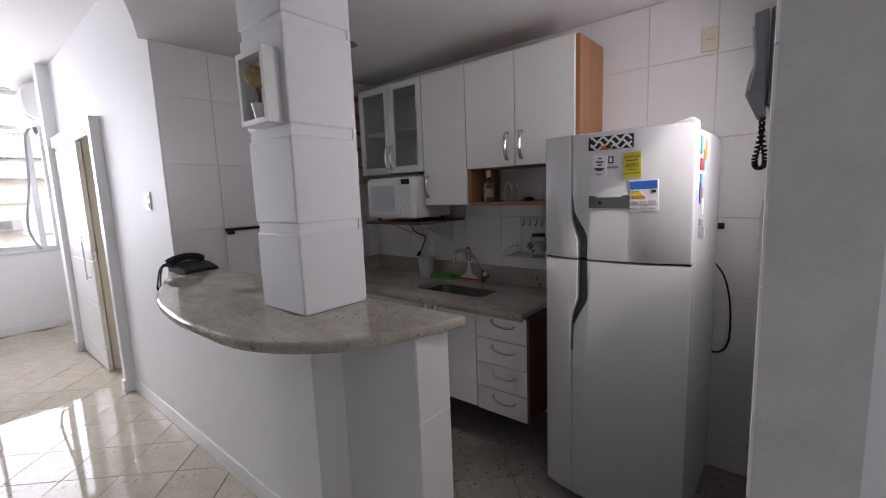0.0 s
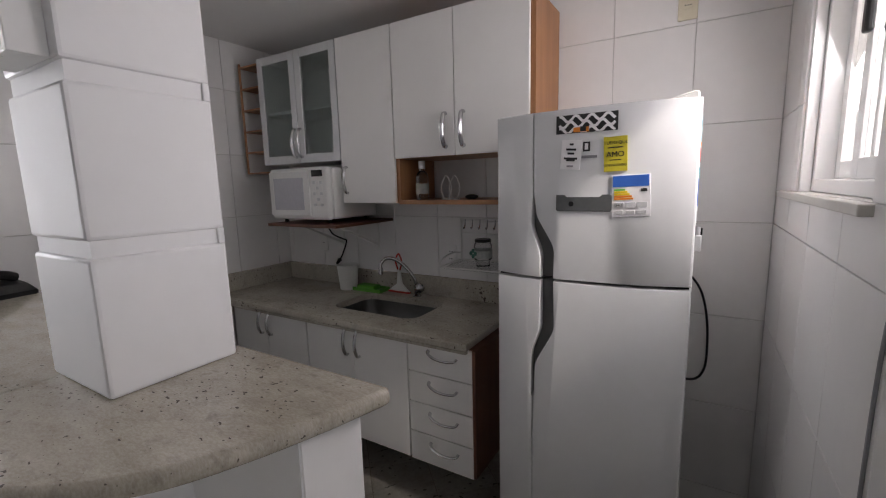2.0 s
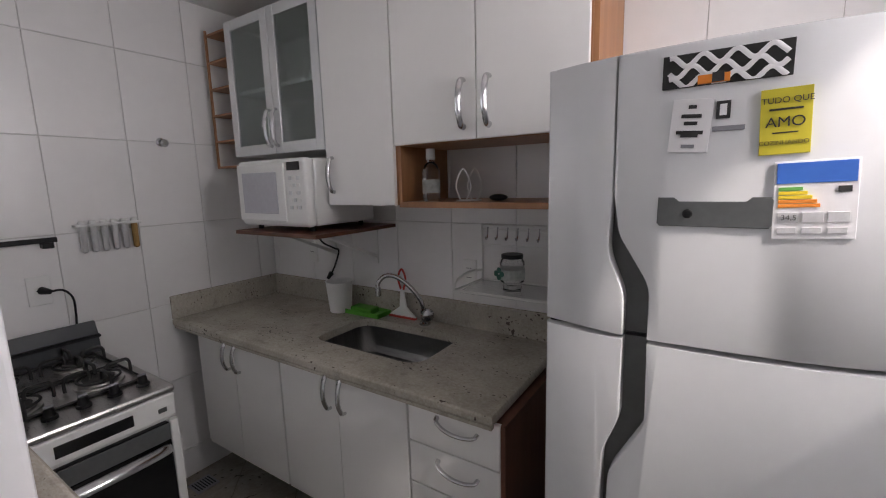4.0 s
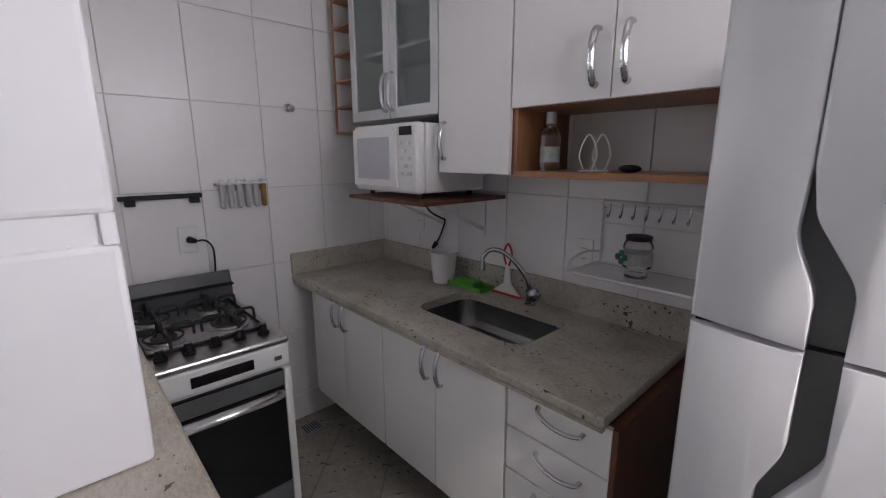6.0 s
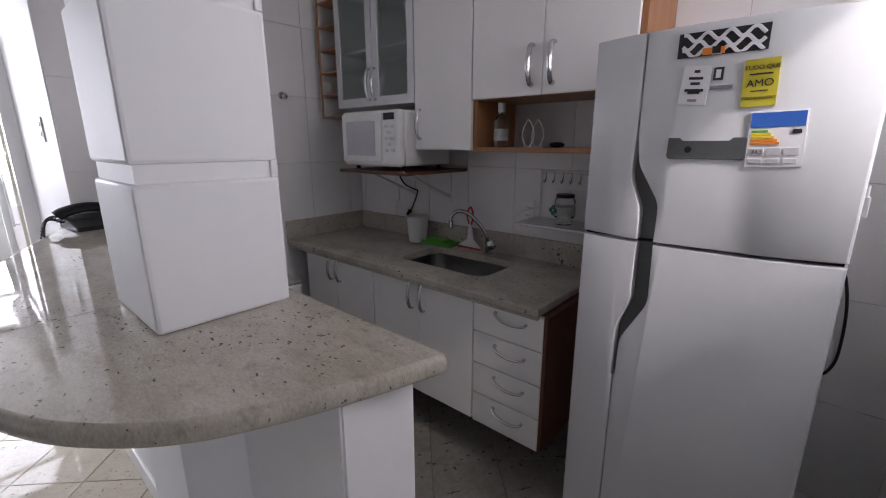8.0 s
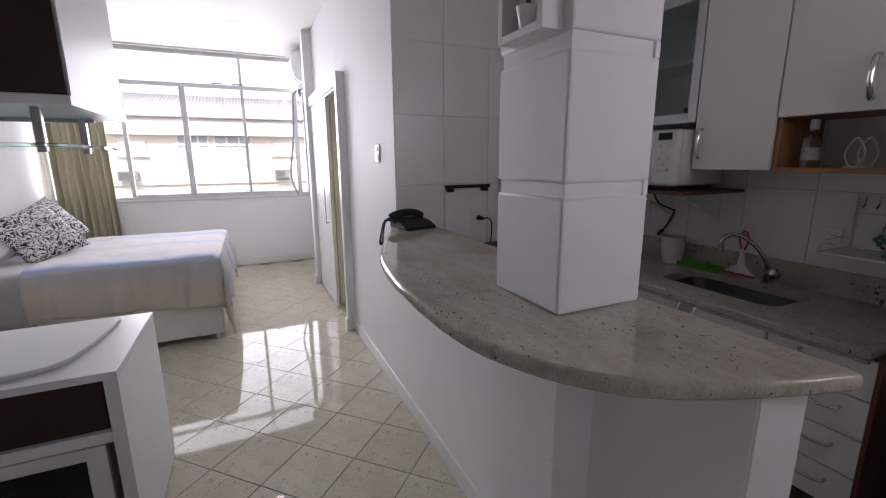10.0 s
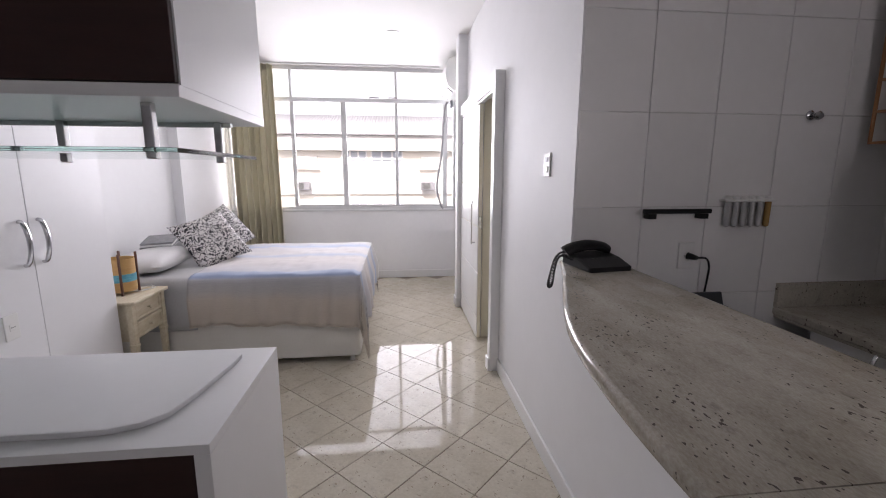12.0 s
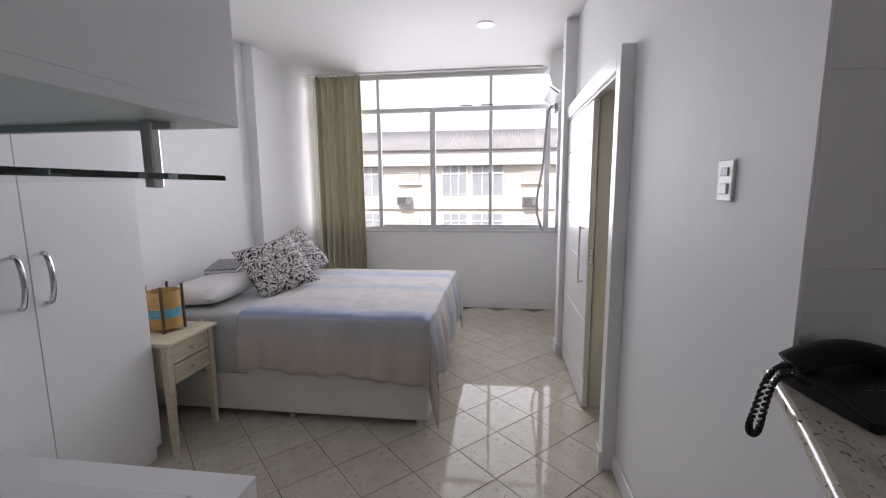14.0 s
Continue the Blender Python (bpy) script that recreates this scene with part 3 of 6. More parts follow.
sq = thing("squeegee", (-1.60, 2.84, 0.874), "white sink squeegee with a red blade", "squeegee")
part("blade", box(-1.69, -1.53, 2.825, 2.845, 0.874, 0.884, 0.002), M_RED, sq, "red rubber blade")
part("body", prism([(-1.69, 0.884), (-1.53, 0.884), (-1.585, 0.93), (-1.60, 1.02), (-1.615, 1.02), (-1.625, 0.93)], 2.83, 2.842, 0.003, 2, axis="y"), M_WHITEP, sq)
part("loop", tube([(-1.615, 2.836, 1.015), (-1.63, 2.836, 1.07), (-1.607, 2.836, 1.115), (-1.585, 2.836, 1.07), (-1.60, 2.836, 1.015)], 0.005, 8, 6), M_RED, sq, "red hanging loop")
jg = thing("measuring_jug", (-1.99, 2.78, 0.874), "translucent white plastic cup on the worktop", "cup")
part("cup", lathe([(0.050, 0), (0.054, 0.004), (0.068, 0.155), (0.071, 0.16), (0.068, 0.16), (0.064, 0.15), (0.050, 0.01)], (-1.97, 2.775, 0.874)), surf("translucent_plastic", (0.70, 0.70, 0.68), (0.76, 0.76, 0.74), 4, 0.3, spec=0.3), jg)

# ---- upper cabinets ----
UF, UZ1 = 2.53, 2.288


def carcass(t, x0, x1, z0, z1, mat, y0=UF + 0.02):
    bm = box(x0, x0 + 0.015, y0, Y_BACK - 0.012, z0, z1)
    box(x1 - 0.015, x1, y0, Y_BACK - 0.012, z0, z1, bm=bm)
    box(x0 + 0.015, x1 - 0.015, y0, Y_BACK - 0.012, z0, z0 + 0.015, bm=bm)
    box(x0 + 0.015, x1 - 0.015, y0, Y_BACK - 0.012, z1 - 0.015, z1, bm=bm)
    box(x0 + 0.015, x1 - 0.015, Y_BACK - 0.018, Y_BACK - 0.012, z0 + 0.015, z1 - 0.015, bm=bm)
    return part("body", bm, mat, t)


ga = thing("glass_cabinet", (-2.03, 2.7, 1.665), "wall cabinet with frosted glass doors in silver frames", "cabinet", "kitchen wall cabinets")
carcass(ga, -2.378, -1.738, 1.668, UZ1, M_LAM)
part("inner_shelf", box(-2.36, -1.755, UF + 0.05, Y_BACK - 0.02, 1.965, 1.98), M_WHITEP, ga)
for x0, x1, hx in ((-2.376, -2.056, -2.078), (-2.052, -1.740, -2.030)):
    d = part("door", box(x0, x0 + 0.045, UF, UF + 0.018, 1.668, UZ1, 0.002), M_ALU, ga, "silver door frame")
    part("stile", box(x1 - 0.045, x1, UF, UF + 0.018, 1.668, UZ1, 0.002), M_ALU, d)
    part("rail", box(x0 + 0.045, x1 - 0.045, UF + 0.0005, UF + 0.018, 1.668, 1.715, 0.002), M_ALU, d)
    part("rail", box(x0 + 0.045, x1 - 0.045, UF + 0.0005, UF + 0.018, UZ1 - 0.045, UZ1, 0.002), M_ALU, d)
    g = part("pane", box(x0 + 0.044, x1 - 0.044, UF + 0.007, UF + 0.011, 1.714, UZ1 - 0.044), M_FROST, d, "frosted greenish glass")
    bow_handle((hx, UF, 1.86), (hx, UF, 1.70), (0, -0.032, 0), d)
cu = thing("cup", (-1.86, 2.68, 1.684), "brown cup standing inside the glass cabinet", "cup")
part("body", lathe([(0.03, 0), (0.038, 0.07), (0.035, 0.07), (0.028, 0.006)], (-1.86, 2.66, 1.6835), 18), M_WOODD, cu)

tc = thing("wall_cabinet", (-1.535, 2.7, 1.44), "narrow tall white one-door wall cabinet", "cabinet", "kitchen wall cabinets")
carcass(tc, -1.735, -1.375, 1.437, UZ1, M_WOOD)
d = part("door", box(-1.733, -1.377, UF, UF + 0.018, 1.437, UZ1, 0.002), M_LAM, tc)
bow_handle((-1.695, UF, 1.63), (-1.695, UF, 1.49), (0, -0.032, 0), d)

dc = thing("wall_cabinet", (-1.015, 2.7, 1.43), "white two-door wall cabinet over an open cherry niche", "cabinet", "kitchen wall cabinets")
carcass(dc, -1.372, -0.672, 1.655, UZ1, M_WOOD)
for x0, x1, hx in ((-1.370, -1.029, -1.072), (-1.025, -0.676, -0.979)):
    d = part("door", box(x0, x1, UF, UF + 0.018, 1.657, UZ1, 0.002), M_LAM, dc)
    bow_handle((hx, UF, 1.845), (hx, UF, 1.695), (0, -0.036, 0), d, 0.007)
part("side_panel", box(-0.671, -0.655, UF + 0.02, Y_BACK - 0.012, 1.43, UZ1), M_WOOD, dc, "cherry wood side panel")
part("niche_shelf", box(-1.356, -0.672, UF + 0.01, Y_BACK - 0.012, 1.43, 1.45), M_WOOD, dc, "cherry wood shelf")
part("niche_side", box(-1.372, -1.357, UF + 0.02, Y_BACK - 0.012, 1.43, 1.655), M_WOOD, dc, "cherry wood side")

sr = thing("spice_shelf", (-2.45, 2.72, 1.66), "narrow open corner shelf with cherry wood boards", "shelf")
part("side_board", box(-2.580, -2.570, 2.558, Y_BACK - 0.012, 1.620, UZ1 + 0.01), M_LAM, sr, "white side board")
part("edge_strip", box(-2.581, -2.569, 2.549, 2.5575, 1.620, UZ1 + 0.01), M_WOOD, sr)
for i in range(6):
    z = 1.620 + i * 0.1295
    part("board", box(-2.5685, -2.381, 2.55, Y_BACK - 0.012, z, z + 0.010), M_WOOD, sr)
part("back_board", box(-2.570, -2.381, Y_BACK - 0.0115, Y_BACK - 0.0055, 1.645, UZ1 + 0.03), M_LAM, sr)

# things in the niche
bo = thing("bottle", (-1.278, 2.63, 1.45), "small clear glass bottle with a silver cap", "bottle")
part("body", lathe([(0.028, 0), (0.033, 0.008), (0.033, 0.11), (0.024, 0.135), (0.014, 0.145), (0.014, 0.155)], (-1.278, 2.63, 1.4505)), M_CLEARP, bo)
part("label", lathe([(0.0335, 0), (0.0338, 0.001), (0.0338, 0.05), (0.0335, 0.051)], (-1.278, 2.63, 1.48)), surf("grey_label", (0.25, 0.27, 0.25), (0.5, 0.5, 0.48), 30, 0.5), bo)
part("cap", cyl((-1.278, 2.63, 1.605), (-1.278, 2.63, 1.645), 0.017, bev=0.002), M_ALU, bo)
nh = thing("napkin_holder", (-1.13, 2.63, 1.45), "white wire napkin holder with leaf-shaped loops", "napkin holder")
for y in (2.61, 2.65):
    s = 0.070 if y > 2.63 else 0.046
    part("wire_loop", tube([(-1.20 + s, y, 1.4535), (-1.165 + s, y, 1.4535), (-1.15 + s, y, 1.475), (-1.142 + s, y, 1.505), (-1.155 + s, y, 1.545), (-1.172 + s, y, 1.565), (-1.189 + s, y, 1.545), (-1.202 + s, y, 1.505), (-1.194 + s, y, 1.475), (-1.18 + s, y, 1.4535), (-1.145 + s, y, 1.4535)], 0.0029, 6, 5), M_WHITEP, nh)
part("foot_wire", tube([(-1.14, 2.61, 1.4535), (-1.138, 2.63, 1.4535), (-1.123, 2.65, 1.4535)], 0.0029, 6, 4), M_WHITEP, nh)
bm = bmesh.new()
bmesh.ops.create_uvsphere(bm, u_segments=18, v_segments=10, radius=1)
bmesh.ops.transform(bm, matrix=Matrix.Translation((-1.012, 2.66, 1.462)) @ Matrix.Diagonal((0.035, 0.024, 0.0122, 1)), verts=bm.verts)
single("pebble", bm, M_BLACK, "flat dark pebble on the niche shelf", "pebble")

# ---- microwave on its bracket shelf ----
ms = thing("microwave_shelf", (-1.85, 2.64, 1.34), "dark wood shelf on white brackets below the wall cabinets", "shelf")
part("board", box(-2.20, -1.66, 2.385, Y_BACK - 0.012, 1.312, 1.328, 0.002), M_WOODD, ms)
for x in (-2.10, -1.80):
    bm = box(x, x + 0.02, 2.50, Y_BACK - 0.016, 1.302, 1.3115)
    box(x, x + 0.02, Y_BACK - 0.016, Y_BACK - 0.010, 1.122, 1.3115, bm=bm)
    prism([(2.52, 1.304), (2.54, 1.304), (Y_BACK - 0.016, 1.17), (Y_BACK - 0.016, 1.15)], x + 0.004, x + 0.016, bm=bm, axis="x")
    part("bracket", bm, M_WHITEP, ms)
mw = thing("microwave", (-1.98, 2.62, 1.36), "white microwave oven with a grey window", "microwave")
part("body", box(-2.20, -1.745, 2.47, 2.82, 1.352, 1.632, 0.012), M_WHITEP, mw)
fr = part("front", box(-2.205, -1.74, 2.425, 2.469, 1.350, 1.634, 0.018, 3), M_WHITEP, mw)
part("door", box(-2.195, -1.87, 2.415, 2.4245, 1.372, 1.617, 0.004), M_WHITEP, mw)
part("window", box(-2.155, -1.915, 2.4115, 2.4145, 1.405, 1.580, 0.001), surf("grey_mesh_glass", (0.50, 0.50, 0.54), (0.56, 0.56, 0.60), 60, 0.2), mw, "grey meshed window")
part("display", box(-1.852, -1.775, 2.4195, 2.4245, 1.584, 1.618, 0.001), M_BLACKG, mw, "black display")
for i in range(5):
    for j in range(3):
        part("button", box(-1.848 + 0.026 * j, -1.830 + 0.026 * j, 2.4205, 2.4245, 1.545 - 0.03 * i, 1.560 - 0.03 * i, 0.001), M_LAM if (i + j) % 2 else M_ALU, mw)
for x in (-2.16, -1.80):
    for y in (2.49, 2.78):
        part("foot", cyl((x, y, 1.3285), (x, y, 1.353), 0.012, seg=12), M_BLACK, mw)
cd = thing("power_cord", (-1.95, 2.84, 1.0), "black power cord and plug hanging under the shelf", "cord")
part("cord", tube([(-2.17, 2.80, 1.308), (-2.17, 2.83, 1.25), (-2.14, 2.84, 1.21), (-2.07, 2.85, 1.185), (-2.05, 2.86, 1.17), (-2.09, 2.865, 1.09), (-2.13, 2.866, 1.03)], 0.005, 6, 6), M_BLACK, cd)
part("plug", cyl((-2.125, 2.866, 1.04), (-2.15, 2.862, 1.01), 0.014, 0.009, 10), M_BLACK, cd)

# ---- dish rack on the wall, with a jar ----
dr = thing("dish_rack", (-1.02, 2.80, 1.0), "white wire dish rack with hooks, fixed above the worktop", "dish rack")


def wire(pts, r=0.0055, n=1):
    return part("wire", tube(pts, r, 6, n), M_WHITEP, dr)


for z in (1.335, 1.32, 1.255, 1.105):
    wire([(-1.19, 2.868, z), (-0.73, 2.868, z)], 0.004)
for x in (-1.19, -0.73):
    wire([(x, 2.868, 1.345), (x, 2.868, 1.095)])
    wire([(x, 2.868, 1.145), (x - 0.02, 2.80, 1.15), (x - 0.035, 2.72, 1.13), (x - 0.04, 2.70, 1.095)], 0.0045, 4)
    wire([(x, 2.868, 1.105), (x - 0.04, 2.70, 1.088)], 0.0045)
wire([(-1.23, 2.70, 1.087), (-0.77, 2.70, 1.087)], 0.006)
bm = prism([(2.703, 1.080), (2.863, 1.098), (2.863, 1.102), (2.703, 1.084)], -1.205, -0.745, axis="x")
part("tray", bm, M_CLEARP, dr, "translucent clear drip tray")
for k in range(10):
    x = -1.16 + 0.045 * k
    part("hook", tube([(x, 2.868, 1.33), (x, 2.862, 1.295), (x, 2.85, 1.28), (x, 2.842, 1.292)], 0.003, 6, 4), M_CHROME, dr)
jr = thing("jar", (-1.03, 2.775, 1.0925), "clear glass jar with black lid and green print", "jar")
part("body", lathe([(0.030, 0), (0.036, 0.005), (0.036, 0.03), (0.046, 0.042), (0.047, 0.115), (0.042, 0.128), (0.038, 0.134)], (-1.01, 2.775, 1.0925)), M_CLEARP, jr)
part("lid", cyl((-1.01, 2.775, 1.2245), (-1.01, 2.775, 1.2405), 0.042, bev=0.003), M_BLACK, jr, "black screw lid")
M_TEAL = surf("dark_green_print", (0.02, 0.11, 0.08), (0.03, 0.14, 0.10), 20, 0.5)
part("label", lathe([(0.0487, 0), (0.049, 0.001), (0.049, 0.04), (0.0487, 0.041)], (-1.01, 2.775, 1.1425)), surf("pale_label", (0.30, 0.33, 0.31), (0.55, 0.57, 0.55), 50, 0.4), jr, "pale label")
for dx, dz in ((-0.014, 0.0), (0.014, 0.0), (0, -0.014), (0, 0.014)):
    part("mark", lathe([(0.004, 0), (0.011, 0.0), (0.011, 0.003), (0.004, 0.003)], (-1.045 + dx, 2.7318 - 0.3 * dx, 1.1675 + dz), 14, axis=(-0.45, -1, 0)), M_TEAL, jr)


def plate(at, normal, w, h, mat, label, sockets=2, name="socket_plate", category="socket"):
    """A wall plate that faces along normal, with round holes or rockers."""
    n = Vector(normal)
    side = Vector((0, 0, 1)).cross(n)
    rot = Matrix((side, Vector((0, 0, 1)), n)).transposed().to_4x4()
    m = Matrix.Translation(at) @ rot
    t = thing(name, at, label, category)

    def put(nm, bm, mt):
        bmesh.ops.transform(bm, matrix=m, verts=bm.verts)
        part(nm, bm, mt, t)

    put("plate", box(-w / 2, w / 2, -h / 2, h / 2, 0, 0.009, 0.003), mat)
    for k in range(sockets):
        z = (k - (sockets - 1) / 2) * h * 0.36
        put("insert", box(-w * 0.22, w * 0.22, z - h * 0.13, z + h * 0.13, 0.009, 0.0115, 0.001), mat)
        for dx in (-0.0095, 0, 0.0095):
            put("hole", cyl((dx, z, 0.0105), (dx, z, 0.0121), 0.0025, seg=8), M_BLACK)
    return t


plate((-1.255, Y_BACK - 0.0065, 1.125), (0, -1, 0), 0.07, 0.115, M_WHITEP, "white double socket plate above the worktop")
plate((-2.27, Y_BACK - 0.0065, 1.15), (0, -1, 0), 0.07, 0.115, M_WHITEP, "white socket plate below the microwave shelf", 1)
plate((-0.14, Y_BACK - 0.0065, 2.205), (0, -1, 0), 0.07, 0.11, M_CREAMP, "yellowed switch plate high on the tiles", 1, "switch_plate", "switch")
plate((X_RIGHT - 0.0065, 1.40, 1.425), (-1, 0, 0), 0.07, 0.125, M_CREAMP, "yellowed double socket plate on the kitchen wall")
plate((X_TILE + 0.0045, 1.79, 1.13), (1, 0, 0), 0.075, 0.12, M_WHITEP, "white socket plate with the stove plug", 1)

# ---- stove ----
sv = thing("stove", (-2.25, 1.69, 0), "white gas stove with steel hob and black oven door", "stove")
VX0, VX1, VY0, VY1 = -2.56, -1.94, 1.475, 1.932
part("body", box(VX0, VX1, VY0, VY1, 0.06, 0.82, 0.006), M_WHITEP, sv)
part("hob", box(VX0 - 0.005, VX1 + 0.022, VY0 - 0.004, VY1 + 0.004, 0.821, 0.846, 0.009), M_HOB, sv, "stainless steel hob")
part("control_panel", box(VX1, VX1 + 0.022, VY0 + 0.002, VY1 - 0.002, 0.735, 0.819, 0.006), M_WHITEP, sv)
part("clock", box(VX1 + 0.0221, VX1 + 0.0255, 1.60, 1.80, 0.757, 0.795, 0.001), M_BLACKG, sv, "black clock strip")
part("badge", box(VX1 + 0.0221, VX1 + 0.0245, 1.873, 1.90, 0.762, 0.778, 0.001), M_GREYP, sv)
dd = part("oven_door", box(VX1, VX1 + 0.028, VY0 + 0.004, VY1 - 0.03, 0.245, 0.722, 0.006), M_BLACKG, sv, "black glass oven door")
part("door_band", box(VX1 + 0.0282, VX1 + 0.031, VY0 + 0.004, VY1 - 0.032, 0.66, 0.72, 0.001), M_GREYP, dd)
part("door_side", box(VX1, VX1 + 0.024, VY1 - 0.028, VY1, 0.10, 0.722, 0.004), M_WHITEP, sv)
part("drawer_front", box(VX1, VX1 + 0.024, VY0 + 0.004, VY1 - 0.03, 0.10, 0.235, 0.005), M_GREYP, sv)
part("handle", tube([(VX1 + 0.03, VY0 + 0.02, 0.635), (VX1 + 0.055, VY0 + 0.06, 0.64), (VX1 + 0.07, (VY0 + VY1) / 2, 0.645), (VX1 + 0.055, VY1 - 0.075, 0.64), (VX1 + 0.03, VY1 - 0.045, 0.635)], 0.010, 10, 6, flat=1.9), M_CHROME, dd, "curved steel handle")
for y in (1.50, 1.90):
    for x in (VX0 + 0.05, VX1 - 0.05):
        part("foot", cyl((x, y, 0), (x, y, 0.062), 0.018, 0.014, 12), M_BLACK, sv)
part("backguard", prism([(-2.575, 0.846), (-2.535, 0.846), (-2.545, 0.92), (-2.565, 0.975), (-2.575, 0.975)], VY0, VY1, 0.003, 1, axis="y"), M_SLATE, sv, "dark grey folded back panel")
part("lid_hinge", box(-2.545, -2.52, VY0 + 0.02, VY1 - 0.0, 0.912, 0.922), M_BLACK, sv)
for i in range(5):
    y = 1.54 + 0.083 * i
    k = part("knob", lathe([(0.021, 0), (0.021, 0.008), (0.016, 0.010), (0.013, 0.034), (0.011, 0.036)], (-2.005, y, 0.8465), 16), M_BLACK, sv)
    part("grip", box(-2.008, -2.002, y - 0.013, y + 0.013, 0.875, 0.889, 0.002), M_MIDGREY, k)
for bx, by, r in ((-2.16, 1.58, 0.045), (-2.17, 1.80, 0.05), (-2.40, 1.58, 0.05), (-2.41, 1.80, 0.04)):
    b = part("burner", lathe([(r * 1.5, 0), (r * 1.45, 0.004), (r * 1.15, 0.005), (r * 1.1, 0.012), (r * 0.95, 0.014)], (bx, by, 0.8465), 22), M_HOB, sv)
    part("cap", lathe([(r * 0.9, 0), (r * 0.95, 0.006), (r * 0.8, 0.011), (r * 0.3, 0.012)], (bx, by, 0.8608), 22), M_IRON, b)
for gx in (-2.165, -2.405):
    g = part("pan_rest", tube([(gx - 0.11, VY0 + 0.035, 0.8515), (gx - 0.11, VY1 - 0.035, 0.8515), (gx + 0.11, VY1 - 0.035, 0.8515), (gx + 0.11, VY0 + 0.035, 0.8515), (gx - 0.11, VY0 + 0.035, 0.8515)], 0.0055, 6, 1), M_IRON, sv, "black wire pan rest")
    for by in (1.58, 1.80):
        ring = [(gx + 0.062 * math.cos(radians(a)), by + 0.062 * math.sin(radians(a)), 0.868) for a in range(0, 361, 20)]
        part("ring", tube(ring, 0.0045, 6, 1), M_IRON, g)
        for a in (0, 90, 180, 270):
            c, s = math.cos(radians(a)), math.sin(radians(a))
            line = [(r * c + gx, by + r * s * 0.86, z) for r, z in ((0.112, 0.852), (0.112, 0.886), (0.106, 0.899), (0.094, 0.904), (0.044, 0.904), (0.034, 0.899), (0.030, 0.886), (0.030, 0.866))]
            part("prong", tube(line, 0.0058, 6, 3), M_IRON, g)
sc = thing("power_cord", (-2.60, 1.81, 1.0), "black stove cord plugged into the wall socket", "cord")
part("plug", cyl((X_TILE + 0.016, 1.795, 1.13), (X_TILE + 0.055, 1.81, 1.127), 0.016, 0.010, 12), M_BLACK, sc)
part("cord", tube([(X_TILE + 0.05, 1.81, 1.127), (X_TILE + 0.06, 1.85, 1.125), (X_TILE + 0.045, 1.88, 1.085), (X_TILE + 0.035, 1.885, 1.02), (X_TILE + 0.03, 1.88, 0.9), (X_TILE + 0.03, 1.87, 0.5)], 0.0045, 6, 6), M_BLACK, sc)

# ---- on the side wall ----
tb = thing("towel_rail", (-2.61, 1.74, 1.33), "short black towel rail screwed to the tiles", "towel rail")
part("bar", box(-2.606, -2.59, 1.552, 1.862, 1.322, 1.342, 0.003), M_BLACK, tb)
for y in (1.575, 1.815):
    part("bracket", box(X_TILE + 0.0045, -2.592, y, y + 0.035, 1.299, 1.3215, 0.002), M_BLACK, tb)
tr = thing("tube_rack", (-2.60, 2.09, 1.35), "white rack holding clear spice tubes", "rack")
part("rail", box(X_TILE + 0.0045, -2.592, 1.925, 2.170, 1.372, 1.382, 0.002), M_WHITEP, tr)
M_SPICE = surf("ochre_spice", (0.30, 0.17, 0.05), (0.38, 0.23, 0.08), 40, 0.8)
M_GREYSPICE = surf("pale_tube", (0.45, 0.45, 0.45), (0.52, 0.52, 0.52), 30, 0.3)
for i in range(6):
    y = 1.953 + 0.0385 * i
    tu = part("tube", lathe([(0.004, 0), (0.012, 0.006), (0.013, 0.115), (0.013, 0.12)], (-2.614, y, 1.259), 12), M_SPICE if i == 5 else M_GREYSPICE, tr)
    part("cap", lathe([(0.014, 0), (0.014, 0.010), (0.009, 0.015)], (-2.614, y, 1.3825), 12), M_WHITEP, tu)
hk = thing("wall_hook", (-2.62, 2.35, 1.77), "round chrome hook on the tiles", "hook")
part("rose", lathe([(0.02, 0), (0.02, 0.006), (0.012, 0.01)], (X_TILE + 0.0045, 2.310, 1.745), 18, axis=(1, 0, 0)), M_CHROME, hk)
part("peg", lathe([(0.007, 0), (0.007, 0.018), (0.016, 0.026), (0.019, 0.036), (0.012, 0.046)], (X_TILE + 0.013, 2.310, 1.745), 18, axis=(1, 0, -0.2)), M_CHROME, hk)

# ---- fridge ----
fg = thing("fridge", (-0.367, 2.5, 0), "tall white two-door fridge with magnets and dark grip", "fridge")
FY, FX0, FX1 = 2.188, -0.668, -0.064
part("body", box(FX0 + 0.004, FX1 - 0.002, 2.262, 2.835, 0.05, 1.728, 0.008), M_FRIDGE, fg)
part("plinth", box(FX0 + 0.02, FX1 - 0.02, 2.28, 2.80, 0.0, 0.0495), M_GREYP, fg)
GL = [(-0.531, 1.485), (-0.531, 1.375), (-0.499, 1.295), (-0.499, 1.03), (-0.531, 0.945), (-0.531, 0.785)]
GR = [(-0.520, 1.485), (-0.516, 1.415), (-0.455, 1.315), (-0.452, 1.03), (-0.518, 0.905), (-0.521, 0.785)]


def cut(pts, z0, z1):
    """The stretch of a falling line between two heights."""
    out = []
    for (xa, za), (xb, zb) in zip(pts, pts[1:]):
        for z in (z1, z0):
            if za > z > zb:
                k = (za - z) / (za - zb)
                out.append((xa + k * (xb - xa), z))
        if z0 < zb < z1:
            out.append((xb, zb))
    return sorted(out, key=lambda p: -p[1])




